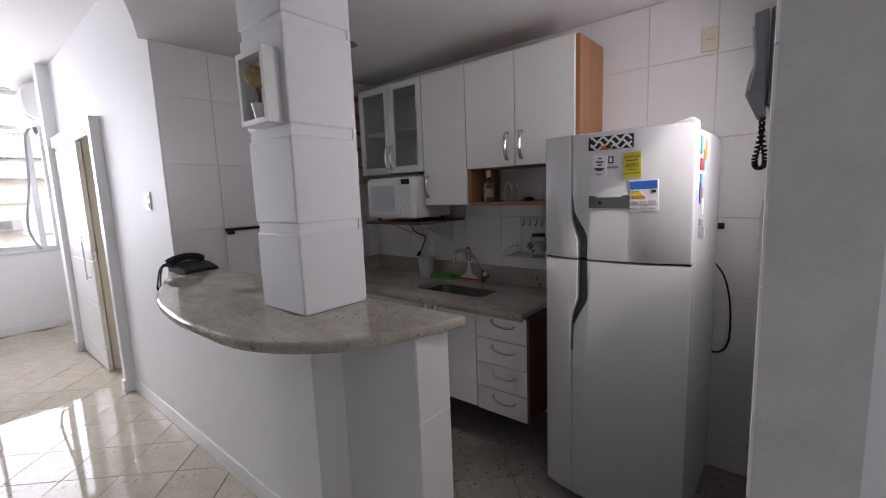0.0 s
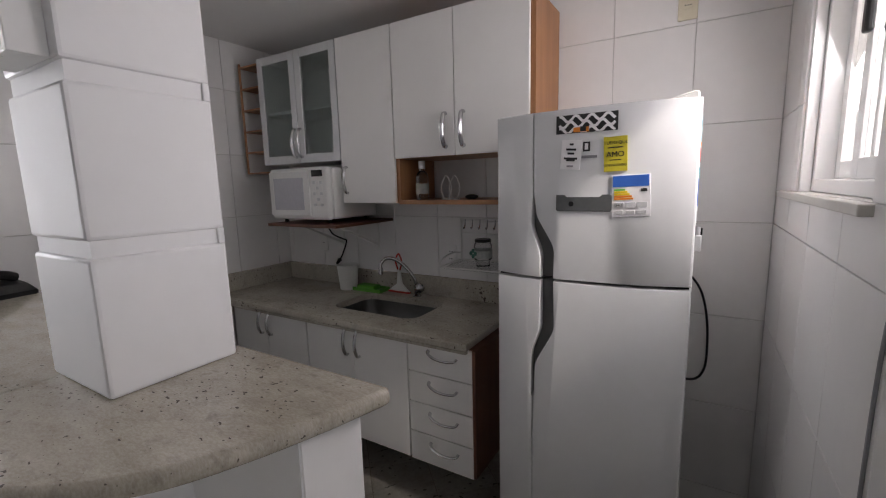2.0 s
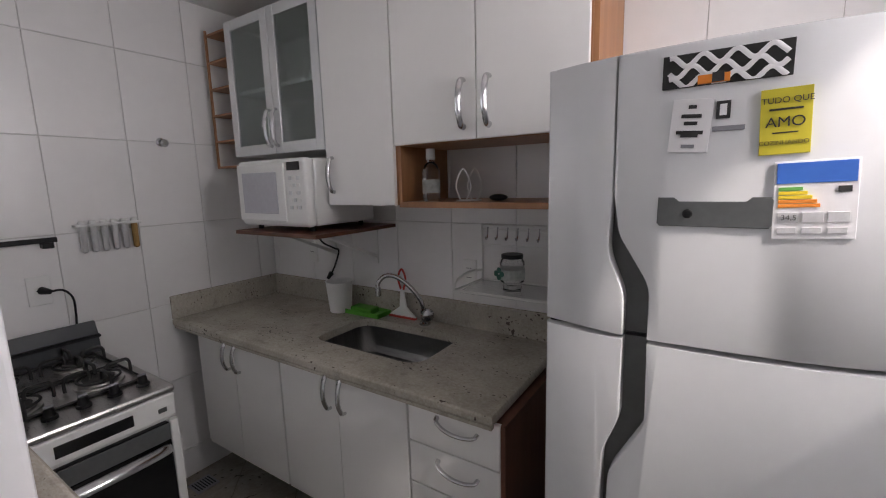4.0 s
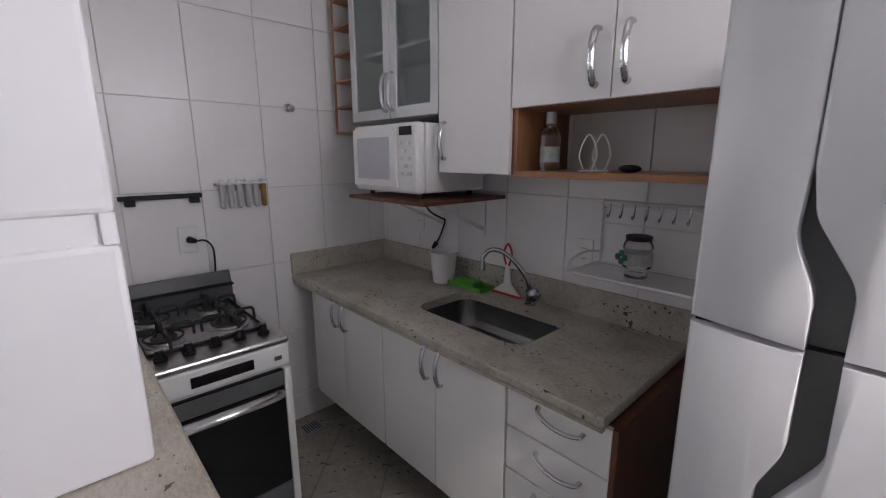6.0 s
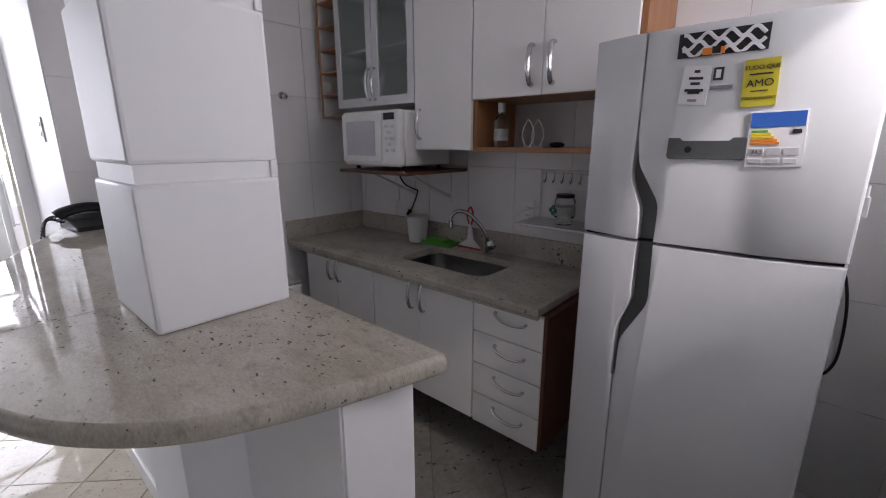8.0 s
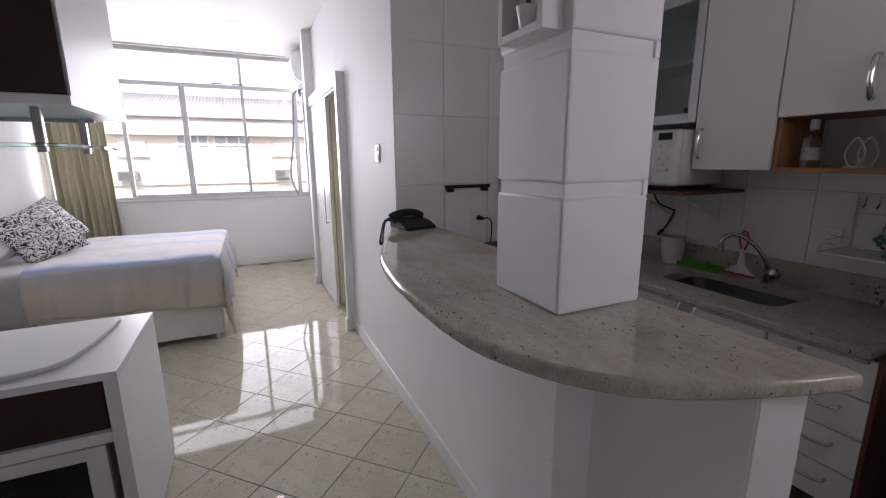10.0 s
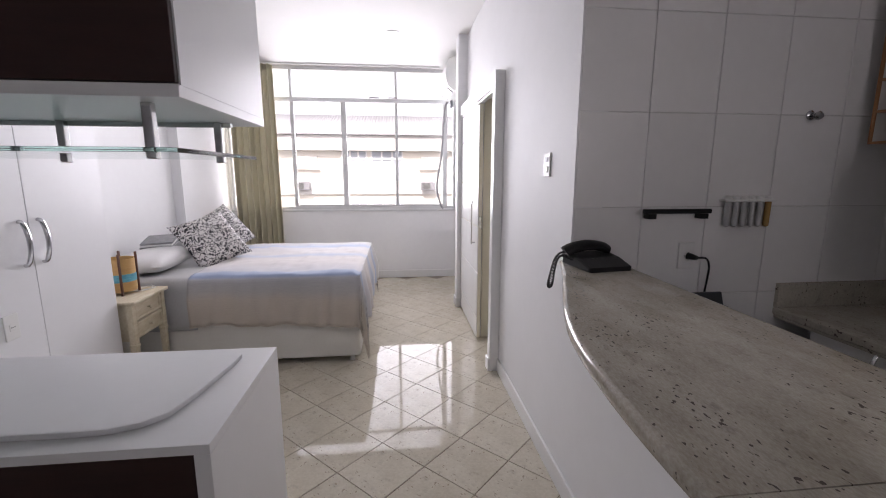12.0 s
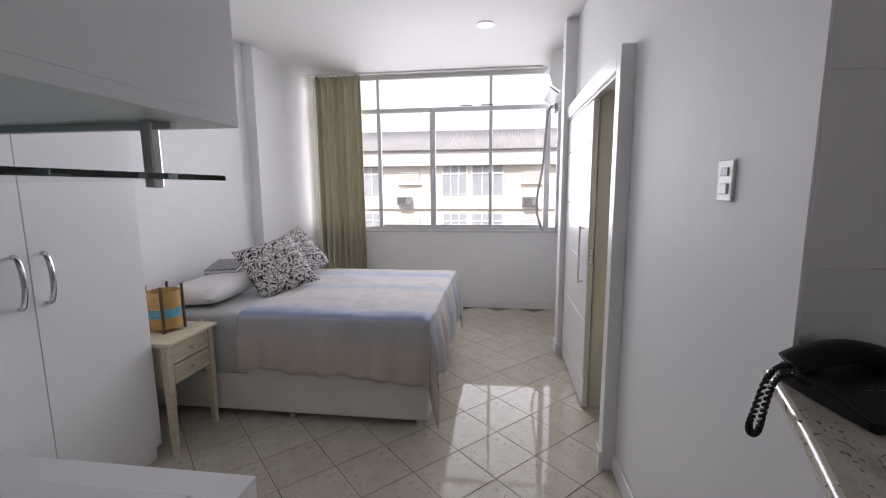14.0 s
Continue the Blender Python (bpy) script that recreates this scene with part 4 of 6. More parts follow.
def eased(pts, r=0.022):
    """Straight runs with eased corners."""
    out = [pts[0]]
    for a, b, c in zip(pts, pts[1:], pts[2:]):
        a, b, c = Vector(a), Vector(b), Vector(c)
        p, q = b + (a - b).normalized() * r, b + (c - b).normalized() * r
        for k in range(5):
            t = k / 4
            v = (1 - t) ** 2 * p + 2 * t * (1 - t) * b + t * t * q
            out.append((v.x, v.y))
    return out + [pts[-1]]


def bow(x):
    """How far the door front bulges at x."""
    u = abs(2 * (x - FX0) / (FX1 - FX0) - 1)
    return 0.046 * (1 - min(1, u) ** 2.6)


def bowed(bm, steps=14):
    """Cuts the front into upright strips and bulges it."""
    for i in range(1, steps):
        x = FX0 + (FX1 - FX0) * (0.5 - 0.5 * math.cos(math.pi * i / steps))
        bmesh.ops.bisect_plane(bm, geom=bm.verts[:] + bm.edges[:] + bm.faces[:], plane_co=(x, 0, 0), plane_no=(1, 0, 0))
    for v in bm.verts:
        if v.co.y < FY + 0.03:
            v.co.y -= bow(v.co.x)
    return bm


gl, gr = eased(GL), eased(GR)
for name, z0, z1 in (("freezer_door", 1.211, 1.742), ("fridge_door", 0.075, 1.202)):
    top = name == "freezer_door"
    left, right = cut(gl, z0, z1), cut(gr, z0, z1)
    sx = -0.5255
    if top:
        left = [(sx - 0.0006, z1), (sx - 0.0006, 1.49)] + left[1:] if left and left[0][1] > 1.48 else [(sx - 0.0006, z1), (sx - 0.0006, 1.487)] + left
        right = [(sx + 0.0006, z1), (sx + 0.0006, 1.487)] + right
        left, right = left + [(left[-1][0], z0)], right + [(right[-1][0], z0)]
    else:
        left, right = [(left[0][0], z1)] + left, [(right[0][0], z1)] + right
        left, right = left + [(sx - 0.0006, 0.782), (sx - 0.0006, z0)], right + [(sx + 0.0006, 0.782), (sx + 0.0006, z0)]
    pl = [(FX0, z1)] + left + [(FX0, z0)]
    pr = right + [(FX1, z0), (FX1, z1)]
    d = part(name, bowed(prism(pl, FY, 2.258, 0.006, 2, axis="y")), M_FRIDGE, fg, smooth=40)
    part("door_panel", bowed(prism(pr, FY, 2.258, 0.006, 2, axis="y")), M_FRIDGE, d, smooth=40)
    part("grip_recess", box(-0.54, -0.442, 2.182, 2.256, max(z0, 0.78), min(z1, 1.487)), M_GREYP, d, "dark grey grip recess")
part("seal", box(FX0 + 0.006, FX1 - 0.006, FY + 0.012, 2.26, 1.2025, 1.2105), M_BLACK, fg)
part("hinge_cover", prism([(-0.165, 1.729), (-0.073, 1.729), (-0.073, 1.758), (-0.085, 1.762), (-0.15, 1.745)], 2.19, 2.30, 0.003, 1, axis="y"), M_WHITEP, fg)
part("control_panel", prism([(-0.446, 1.483), (-0.421, 1.483), (-0.413, 1.476), (-0.316, 1.476), (-0.308, 1.483), (-0.283, 1.483), (-0.280, 1.478), (-0.280, 1.437), (-0.284, 1.432), (-0.442, 1.432), (-0.447, 1.437)], FY - 0.0035 - bow(-0.36), FY - 0.0002 - bow(-0.36), 0.001, 1, axis="y"), M_GREYP, fg, "dark grey control panel")
part("dial", lathe([(0.008, 0), (0.008, 0.002), (0.006, 0.003)], (-0.399, FY - 0.0036 - bow(-0.36), 1.455), 14, axis=(0, -1, 0)), M_BLACK, fg)

M_CARD_W = surf("white_card", (0.72, 0.71, 0.72), (0.76, 0.75, 0.76), 10, 0.5)
M_CARD_Y = surf("yellow_card", (0.52, 0.44, 0.02), (0.58, 0.50, 0.04), 10, 0.5)
M_BLUE = surf("blue_print", (0.02, 0.10, 0.42), (0.03, 0.13, 0.48), 10, 0.45)
M_INK = surf("black_print", (0.012, 0.012, 0.012), (0.03, 0.03, 0.03), 30, 0.5)
M_ORANGE = surf("orange_print", (0.70, 0.20, 0.02), (0.78, 0.26, 0.03), 10, 0.5)
M_YELLOW = surf("yellow_print", (0.75, 0.55, 0.02), (0.80, 0.60, 0.03), 10, 0.5)
M_LEAF = surf("green_print", (0.10, 0.35, 0.06), (0.14, 0.42, 0.08), 10, 0.5)
M_TEAL2 = surf("teal_print", (0.10, 0.32, 0.38), (0.16, 0.40, 0.46), 10, 0.5)


SHIFT = 0.019


def words(parent, text, x, z, size, mat, y, tilt=0.0):
    x += SHIFT
    c = bpy.data.curves.new("lettering", "FONT")
    c.body, c.size, c.align_x, c.extrude = text, size, "CENTER", 0.0002
    tmp = new("tmp", c)
    me = bpy.data.meshes.new_from_object(tmp.evaluated_get(bpy.context.evaluated_depsgraph_get()))
    bpy.data.objects.remove(tmp)
    me.materials.append(mat)
    ob = new("lettering", me)
    me.transform(Matrix.Translation((x, y, z)) @ Matrix.Rotation(radians(tilt), 4, "Y") @ Matrix.Rotation(radians(90), 4, "X"))
    for v in me.vertices:
        v.co.y -= bow(v.co.x)
    ob.parent = parent
    ob.matrix_parent_inverse = parent.matrix_basis.inverted()
    return ob


def card(name, x0, x1, z0, z1, mat, label, tilt=0.0):
    cx, cz = (x0 + x1) / 2 + SHIFT, (z0 + z1) / 2
    t = thing(name, (cx, FY - 0.002, cz), label, "magnet", "fridge magnets")

    def put(nm, a0, a1, b0, b1, mt, lift=0.0):
        bm = box(a0 + SHIFT, a1 + SHIFT, FY - 0.0042 - lift, FY - 0.0004 - lift, b0, b1, 0.0004, 1)
        bmesh.ops.transform(bm, matrix=Matrix.Translation((cx, 0, cz)) @ Matrix.Rotation(radians(tilt), 4, "Y") @ Matrix.Translation((-cx, 0, -cz)), verts=bm.verts)
        for v in bm.verts:
            v.co.y -= bow(v.co.x)
        return part(nm, bm, mt, t)

    put("card", x0, x1, z0, z1, mat)
    return t, put


t, put = card("magnet", -0.468, -0.290, 1.668, 1.722, M_INK, "black strip magnet with white wave pattern and orange picture")
for row in range(3):
    for k in range(4):
        x0, z0 = -0.466 + SHIFT + 0.046 * k - 0.015 * (row % 2), 1.676 + 0.017 * row
        run = [(x0 + 0.046 * u / 6, FY, z0 + 0.0085 * math.sin(2 * math.pi * u / 6)) for u in range(7)]
        run = [p for p in run if -0.464 + SHIFT < p[0] < -0.293 + SHIFT]
        if len(run) < 3:
            continue
        bm = tube(run, 0.0042, 6, 3)
        for v in bm.verts:
            v.co.y = FY - 0.0048 + 0.12 * (v.co.y - FY) - bow(v.co.x)
            v.co.z = min(1.7215, max(1.6685, v.co.z))
        part("wave", bm, M_CARD_W, t)
put("picture", -0.415, -0.370, 1.670, 1.684, M_ORANGE, 0.0022)
put("house", -0.395, -0.378, 1.671, 1.686, M_INK, 0.0034)
t, put = card("magnet", -0.452, -0.392, 1.560, 1.648, M_CARD_W, "white card magnet with grey lettering bars", 4)
for k, (w, z) in enumerate(((0.012, 1.632), (0.03, 1.617), (0.02, 1.605), (0.04, 1.590), (0.026, 1.585), (0.02, 1.567))):
    put("print", -0.422 - w / 2, -0.422 + w / 2, z, z + 0.006, M_INK if k < 5 else M_MIDGREY, 0.0012)
t, put = card("magnet", -0.326, -0.262, 1.550, 1.650, M_CARD_Y, "yellow card magnet with black lettering", -2)
words(t, "TUDO QUE", -0.294, 1.628, 0.0125, M_INK, FY - 0.0048, -2)
words(t, "AMO", -0.294, 1.592, 0.022, M_INK, FY - 0.0048, -2)
words(t, "COZINHANDO", -0.294, 1.565, 0.009, M_INK, FY - 0.0048, -2)
put("print", -0.315, -0.273, 1.617, 1.620, M_INK, 0.0008)
put("print", -0.31, -0.278, 1.582, 1.584, M_INK, 0.0008)
t, put = card("energy_label", -0.300, -0.198, 1.418, 1.540, M_CARD_W, "white and blue energy label with coloured bars", -2)
put("header", -0.297, -0.201, 1.505, 1.537, M_BLUE, 0.001)
for k, (mt, w) in enumerate(((M_LEAF, 0.030), (M_YELLOW, 0.036), (M_YELLOW, 0.042), (M_ORANGE, 0.048), (M_ORANGE, 0.052))):
    put("bar", -0.294, -0.294 + w, 1.494 - 0.0066 * k, 1.4995 - 0.0066 * k, mt, 0.001)
put("arrow", -0.222, -0.206, 1.490, 1.499, M_INK, 0.001)
for k in range(3):
    put("box", -0.294 + 0.031 * k, -0.268 + 0.031 * k, 1.444, 1.460, surf("grey_print", (0.45, 0.45, 0.46), (0.55, 0.55, 0.56), 60, 0.5) if k == 0 else bpy.data.materials["grey_print"], 0.001)
    put("box", -0.294 + 0.031 * k, -0.270 + 0.031 * k, 1.426, 1.436, bpy.data.materials["grey_print"], 0.001)
words(t, "34,5", -0.279, 1.447, 0.012, M_INK, FY - 0.0062)
t, put = card("fridge_badge", -0.386, -0.366, 1.612, 1.640, M_INK, "small dark emblem and grey name bar on the door")
put("mark", -0.381, -0.371, 1.617, 1.635, M_CARD_W, 0.0008)
put("name_bar", -0.390, -0.345, 1.592, 1.600, M_MIDGREY, 0.0)
side_cols = [M_TEAL2, M_CARD_W, M_ORANGE, M_RED, M_TEAL2, M_BLUE, M_ORANGE, M_CARD_W, M_TEAL2, M_MIDGREY]
for k, (y, z, w, h) in enumerate(((2.20, 1.66, 0.035, 0.07), (2.245, 1.68, 0.03, 0.06), (2.28, 1.64, 0.05, 0.08), (2.21, 1.60, 0.05, 0.045), (2.275, 1.60, 0.03, 0.05), (2.21, 1.47, 0.03, 0.08), (2.255, 1.49, 0.03, 0.04), (2.26, 1.42, 0.04, 0.07), (2.215, 1.54, 0.04, 0.045), (2.225, 1.38, 0.03, 0.03))):
    y += 0.075
    bm = box(FX1 - 0.0015, FX1 + 0.002, y, y + w, z - 0.03, z - 0.03 + h, 0.0005, 1)
    t = single("magnet", bm, side_cols[k], "small printed magnet on the side of the fridge", "magnet", "side magnets")
bm = box(FX1 - 0.0015, FX1 + 0.018, 2.305, 2.325, 1.30, 1.35, 0.004)
cyl((FX1 + 0.008, 2.315, 1.35), (FX1 + 0.008, 2.315, 1.375), 0.006, bm=bm)
single("key_clip", bm, M_ALU, "metal clip magnet holding keys on the fridge", "clip")
fc = thing("power_cord", (0.0, 2.84, 0.8), "black fridge cord looping down the wall", "cord")
part("cord", tube([(-0.08, 2.84, 1.13), (-0.03, 2.845, 1.05), (-0.002, 2.85, 0.92), (0.004, 2.85, 0.76), (-0.01, 2.845, 0.69), (-0.04, 2.84, 0.66), (-0.09, 2.83, 0.66)], 0.005, 6, 6), M_BLACK, fc)
part("plug", cyl((-0.07, 2.838, 1.305), (-0.04, 2.838, 1.305), 0.016, seg=12, bev=0.003), M_BLACK, fc)

# ---- kitchen window ----
kw = thing("window_1", (X_RIGHT + 0.07, 2.24, 1.475), "small white aluminium sliding kitchen window", "window", kind="structure")
part("window_sill", box(X_RIGHT - 0.028, X_RIGHT + 0.12, 1.78, 2.715, 1.452, 1.474, 0.003), surf("sill_marble", (0.50, 0.48, 0.44), (0.60, 0.58, 0.54), 6, 0.3), kw)
for y0, y1, z0, z1 in ((1.802, 1.835, 1.476, 2.248), (2.465, 2.498, 1.476, 2.248), (1.836, 2.464, 1.476, 1.512), (1.836, 2.464, 2.215, 2.248)):
    part("window_frame", box(X_RIGHT + 0.03, X_RIGHT + 0.11, y0, y1, z0, z1, 0.003), M_TRIM, kw)
for i, (y0, y1) in enumerate(((1.836, 2.17), (2.13, 2.464))):
    x = X_RIGHT + (0.045 if i == 0 else 0.075)
    s = part("sash", box(x, x + 0.022, y0, y0 + 0.045, 1.513, 2.214, 0.002), M_TRIM, kw)
    part("stile", box(x, x + 0.022, y1 - 0.045, y1, 1.513, 2.214, 0.002), M_TRIM, s)
    part("rail", box(x, x + 0.022, y0 + 0.045, y1 - 0.045, 1.513, 1.56, 0.002), M_TRIM, s)
    part("rail", box(x, x + 0.022, y0 + 0.045, y1 - 0.045, 2.17, 2.214, 0.002), M_TRIM, s)
    p = part("pane", box(x + 0.009, x + 0.013, y0 + 0.045, y1 - 0.045, 1.56, 2.17), M_PANE, s)
    p.visible_shadow = False
part("latch", box(X_RIGHT + 0.028, X_RIGHT + 0.0448, 2.115, 2.145, 1.83, 1.93, 0.006), M_BLACK, kw, "black sash latch")
part("reveal", box(X_RIGHT + 0.002, X_RIGHT + 0.028, 2.486, 2.499, 1.476, 2.249), M_TRIM, kw)
rb = thing("roller_blind", (X_RIGHT - 0.03, 2.24, 2.22), "rolled-up white blind above the kitchen window", "blind")
part("roll", cyl((X_RIGHT - 0.035, 1.78, 2.235), (X_RIGHT - 0.035, 2.74, 2.235), 0.028, seg=18), M_TRIM, rb)
part("bracket", box(X_RIGHT - 0.062, X_RIGHT - 0.0065, 2.741, 2.752, 2.20, 2.27, 0.002), M_ALU, rb)
part("bracket", box(X_RIGHT - 0.062, X_RIGHT - 0.0065, 1.768, 1.779, 2.20, 2.27, 0.002), M_ALU, rb)

# ---- intercom ----
ic = thing("intercom", (X_RIGHT - 0.03, 1.54, 1.75), "grey plastic intercom handset on the kitchen wall", "intercom")
M_ICG = surf("blue_grey_plastic", (0.36, 0.37, 0.41), (0.41, 0.42, 0.46), 5, 0.4)
part("base", box(X_RIGHT - 0.030, X_RIGHT - 0.0065, 1.56, 1.685, 1.68, 1.89, 0.006), M_ICG, ic)
part("handset", prism([(X_RIGHT - 0.058, 1.88), (X_RIGHT - 0.033, 1.885), (X_RIGHT - 0.031, 1.665), (X_RIGHT - 0.045, 1.658), (X_RIGHT - 0.068, 1.71), (X_RIGHT - 0.062, 1.75), (X_RIGHT - 0.053, 1.78), (X_RIGHT - 0.056, 1.83)], 1.545, 1.595, 0.005, 2, axis="y"), M_ICG, ic)
part("trim", tube([(X_RIGHT - 0.058, 1.5445, 1.85), (X_RIGHT - 0.052, 1.5445, 1.78), (X_RIGHT - 0.060, 1.5445, 1.72)], 0.003, 6, 4), M_ALU, ic)
pts = []
for i in range(170):
    s, a = i / 169, i * 1.1
    zc = 1.67 - 0.12 * math.sin(math.pi * s)
    c = Vector((X_RIGHT - 0.036 + 0.030 * math.cos(math.pi * s) * math.sin(math.pi * s) ** 3, 1.575 + 0.008 * s, zc))
    pts.append(c + Vector((0.0045 * math.cos(a), 0.0045 * math.sin(a), 0.002 * math.sin(a))))
part("coiled_cord", tube(pts, 0.0028, 5, 1), M_BLACK, ic)
cc = thing("cable", (X_RIGHT - 0.01, 1.85, 0.8), "thin grey cable running down the kitchen wall", "cable")
part("cable", tube([(X_RIGHT - 0.010, 1.58, 1.71), (X_RIGHT - 0.010, 1.56, 1.5), (X_RIGHT - 0.010, 1.65, 1.3), (X_RIGHT - 0.010, 1.67, 0.9), (X_RIGHT - 0.010, 1.68, 0.4), (X_RIGHT - 0.010, 1.685, 0.02)], 0.003, 6, 6), M_MIDGREY, cc)

# ---- kitchen ceiling light and floor drain ----
kl = thing("downlight", (-1.94, 2.11, Z_KIT), "small recessed ceiling light with a dark rim, switched off", "ceiling light")
part("rim", lathe([(0.05, 0), (0.062, 0.002), (0.06, 0.006), (0.045, 0.006)], (-1.94, 2.11, Z_KIT - 0.0065), 24), M_MIDGREY, kl)
part("lens", lathe([(0.044, 0), (0.04, -0.002)], (-1.94, 2.11, Z_KIT - 0.003), 20), M_GREYP, kl)
fd = thing("floor_drain", (-2.51, 2.255, 0), "square metal floor drain grate in the corner", "drain")
part("frame", box(-2.565, -2.455, 2.200, 2.310, 0.001, 0.006, 0.001), M_MIDGREY, fd)
for k in range(7):
    part("slot", box(-2.55, -2.47, 2.212 + 0.0135 * k, 2.218 + 0.0135 * k, 0.0061, 0.0072), M_BLACK, fd)

# ---- window of the room ----
WY = [(-1.72, -1.685), (-0.905, -0.855), (-0.235, -0.165), (0.495, 0.535), (1.16, 1.225), (1.305, 1.34)]
w2 = thing("window_2", (X_WIN - 0.05, -0.19, 1.0), "wide aluminium bedroom window with a fixed light above", "window", kind="structure")
part("window_sill", box(X_WIN - 0.13, X_WIN + 0.018, -1.735, 1.342, 0.972, 0.998, 0.004), M_ALU, w2)
part("window_frame", box(X_WIN - 0.06, X_WIN - 0.005, -1.718, 1.338, 0.9985, 1.035, 0.003), M_ALU, w2)
part("window_frame", box(X_WIN - 0.06, X_WIN - 0.005, -1.718, 1.338, Z_ROOM - 0.045, Z_ROOM - 0.002, 0.003), M_ALU, w2)
part("transom", box(X_WIN - 0.062, X_WIN - 0.002, -1.718, 1.338, 2.445, 2.500, 0.003), M_ALU, w2)
for i, (a, b) in enumerate(WY):
    part("mullion", box(X_WIN - 0.058, X_WIN - 0.007, a, b, 1.036, 2.444, 0.003), M_ALU, w2)
for a, b in ((-1.718, -1.69), (-0.90, -0.865), (0.495, 0.53), (1.31, 1.337)):
    part("upper_mullion", box(X_WIN - 0.056, X_WIN - 0.009, a, b, 2.501, Z_ROOM - 0.046, 0.003), M_ALU, w2)
for a, b in ((-1.683, -0.907), (-0.853, -0.237), (-0.163, 0.493), (0.537, 1.158), (1.227, 1.303)):
    p = part("pane", box(X_WIN - 0.036, X_WIN - 0.032, a, b, 1.036, 2.444), M_PANE, w2)
    p.visible_shadow = False
for a, b in ((-1.688, -0.902), (-0.863, 0.493), (0.532, 1.308)):
    p = part("pane", box(X_WIN - 0.036, X_WIN - 0.032, a, b, 2.501, Z_ROOM - 0.047), M_PANE, w2)
    p.visible_shadow = False
part("sash_rail", box(X_WIN - 0.045, X_WIN - 0.012, -0.852, 1.158, 1.0355, 1.065, 0.002), M_ALU, w2)
part("latch", box(X_WIN - 0.006, X_WIN + 0.008, -0.212, -0.19, 1.62, 1.76, 0.003), M_TRIM, w2)
for y in (0.15, 0.40):
    part("catch", box(X_WIN - 0.002, X_WIN + 0.012, y, y + 0.14, 2.503, 2.517, 0.002), M_MIDGREY, w2)

# curtain
cu = thing("curtain", (-6.87, -1.36, 0.1), "pleated olive-beige curtain drawn to one side", "curtain")
M_CURT = surf("olive_beige_cloth", (0.62, 0.57, 0.42), (0.70, 0.65, 0.50), 3, 0.85, stretch=(6, 6, 0.7), bumps=0.4, bscale=220)
nt = M_CURT.node_tree
cloth = nt.nodes["Principled BSDF"]
sheer = nt.nodes.new("ShaderNodeBsdfTranslucent")
sheer.inputs["Color"].default_value = (0.58, 0.56, 0.48, 1)
blend = nt.nodes.new("ShaderNodeMixShader")
blend.inputs[0].default_value = 0.16
nt.links.new(cloth.outputs[0], blend.inputs[1])
nt.links.new(sheer.outputs[0], blend.inputs[2])
nt.links.new(blend.outputs[0], nt.nodes["Material Output"].inputs["Surface"])
bm = bmesh.new()
grid = []
NU, NV = 150, 26
for j in range(NV + 1):
    v = j / NV
    z = 0.12 + v * (Z_ROOM - 0.02 - 0.12)
    row = []
    for i in range(NU + 1):
        u = i / NU
        wdt = 0.56 + 0.02 * (1 - v)
        y = -1.63 + wdt * u
        ph = u * 2 * math.pi * 8.0 + 0.5 * math.sin(7 * u) + 0.25 * math.sin(2.5 * v + 9 * u)
        amp = 0.034 + 0.012 * math.sin(13 * u + 1) + 0.01 * (1 - v)
        x = -6.87 + amp * math.sin(ph) + 0.3 * amp * math.sin(2 * ph + 1)
        y += 0.012 * math.cos(ph)
        row.append(bm.verts.new((x, y, z)))
    grid.append(row)
for j in range(NV):
    for i in range(NU):
        bm.faces.new((grid[j][i], grid[j][i + 1], grid[j + 1][i + 1], grid[j + 1][i]))
ob = part("cloth", bm, M_CURT, cu, smooth=80)
so = ob.modifiers.new("thick", "SOLIDIFY")
so.thickness = 0.003
part("rail", box(-6.885, -6.855, -1.72, 1.10, Z_ROOM - 0.016, Z_ROOM - 0.002), M_TRIM, cu)
cord = thing("blind_chain", (-6.93, -1.70, 1.8), "thin white pull chain with a small weight", "chain")
part("cord", tube([(-6.93, -1.72, 2.87), (-6.93, -1.72, 2.3), (-6.93, -1.72, 1.95)], 0.004, 6, 3), M_TRIM, cord)
part("weight", cyl((-6.93, -1.72, 2.3), (-6.93, -1.72, 2.42), 0.012, seg=10, bev=0.003), M_TRIM, cord)

# air conditioner and its hose
ac = thing("air_conditioner", (-6.45, 1.24, 2.6), "white split air conditioner high beside the window", "air conditioner")
prof = [(1.344, 2.49), (1.20, 2.455), (1.125, 2.51), (1.095, 2.61), (1.098, 2.74), (1.13, 2.815), (1.20, 2.845), (1.344, 2.845)]
part("body", prism(prof, -6.88, -6.10, 0.01, 2, axis="x"), M_WHITEP, ac)
part("air_slot", prism([(1.122, 2.516), (1.198, 2.458), (1.192, 2.450), (1.115, 2.508)], -6.80, -6.18, axis="x"), M_BLACK, ac, "dark air outlet")
part("louver", prism([(1.106, 2.535), (1.145, 2.497), (1.140, 2.491), (1.100, 2.529)], -6.80, -6.18, axis="x"), M_WHITEP, ac)
M_HOSE = surf("grey_hose", (0.34, 0.34, 0.35), (0.42, 0.42, 0.43), 10, 0.5)
hs = thing("drain_hose", (-6.92, 1.14, 1.0), "grey hose hanging from the air conditioner to the sill", "hose")
part("hose", tube([(-6.86, 1.22, 2.47), (-6.93, 1.18, 2.38), (-6.945, 1.165, 2.2), (-6.945, 1.14, 1.8), (-6.945, 1.085, 1.45), (-6.945, 1.075, 1.25), (-6.945, 1.12, 1.08), (-6.945, 1.16, 1.004)], 0.015, 8, 8), M_HOSE, hs)
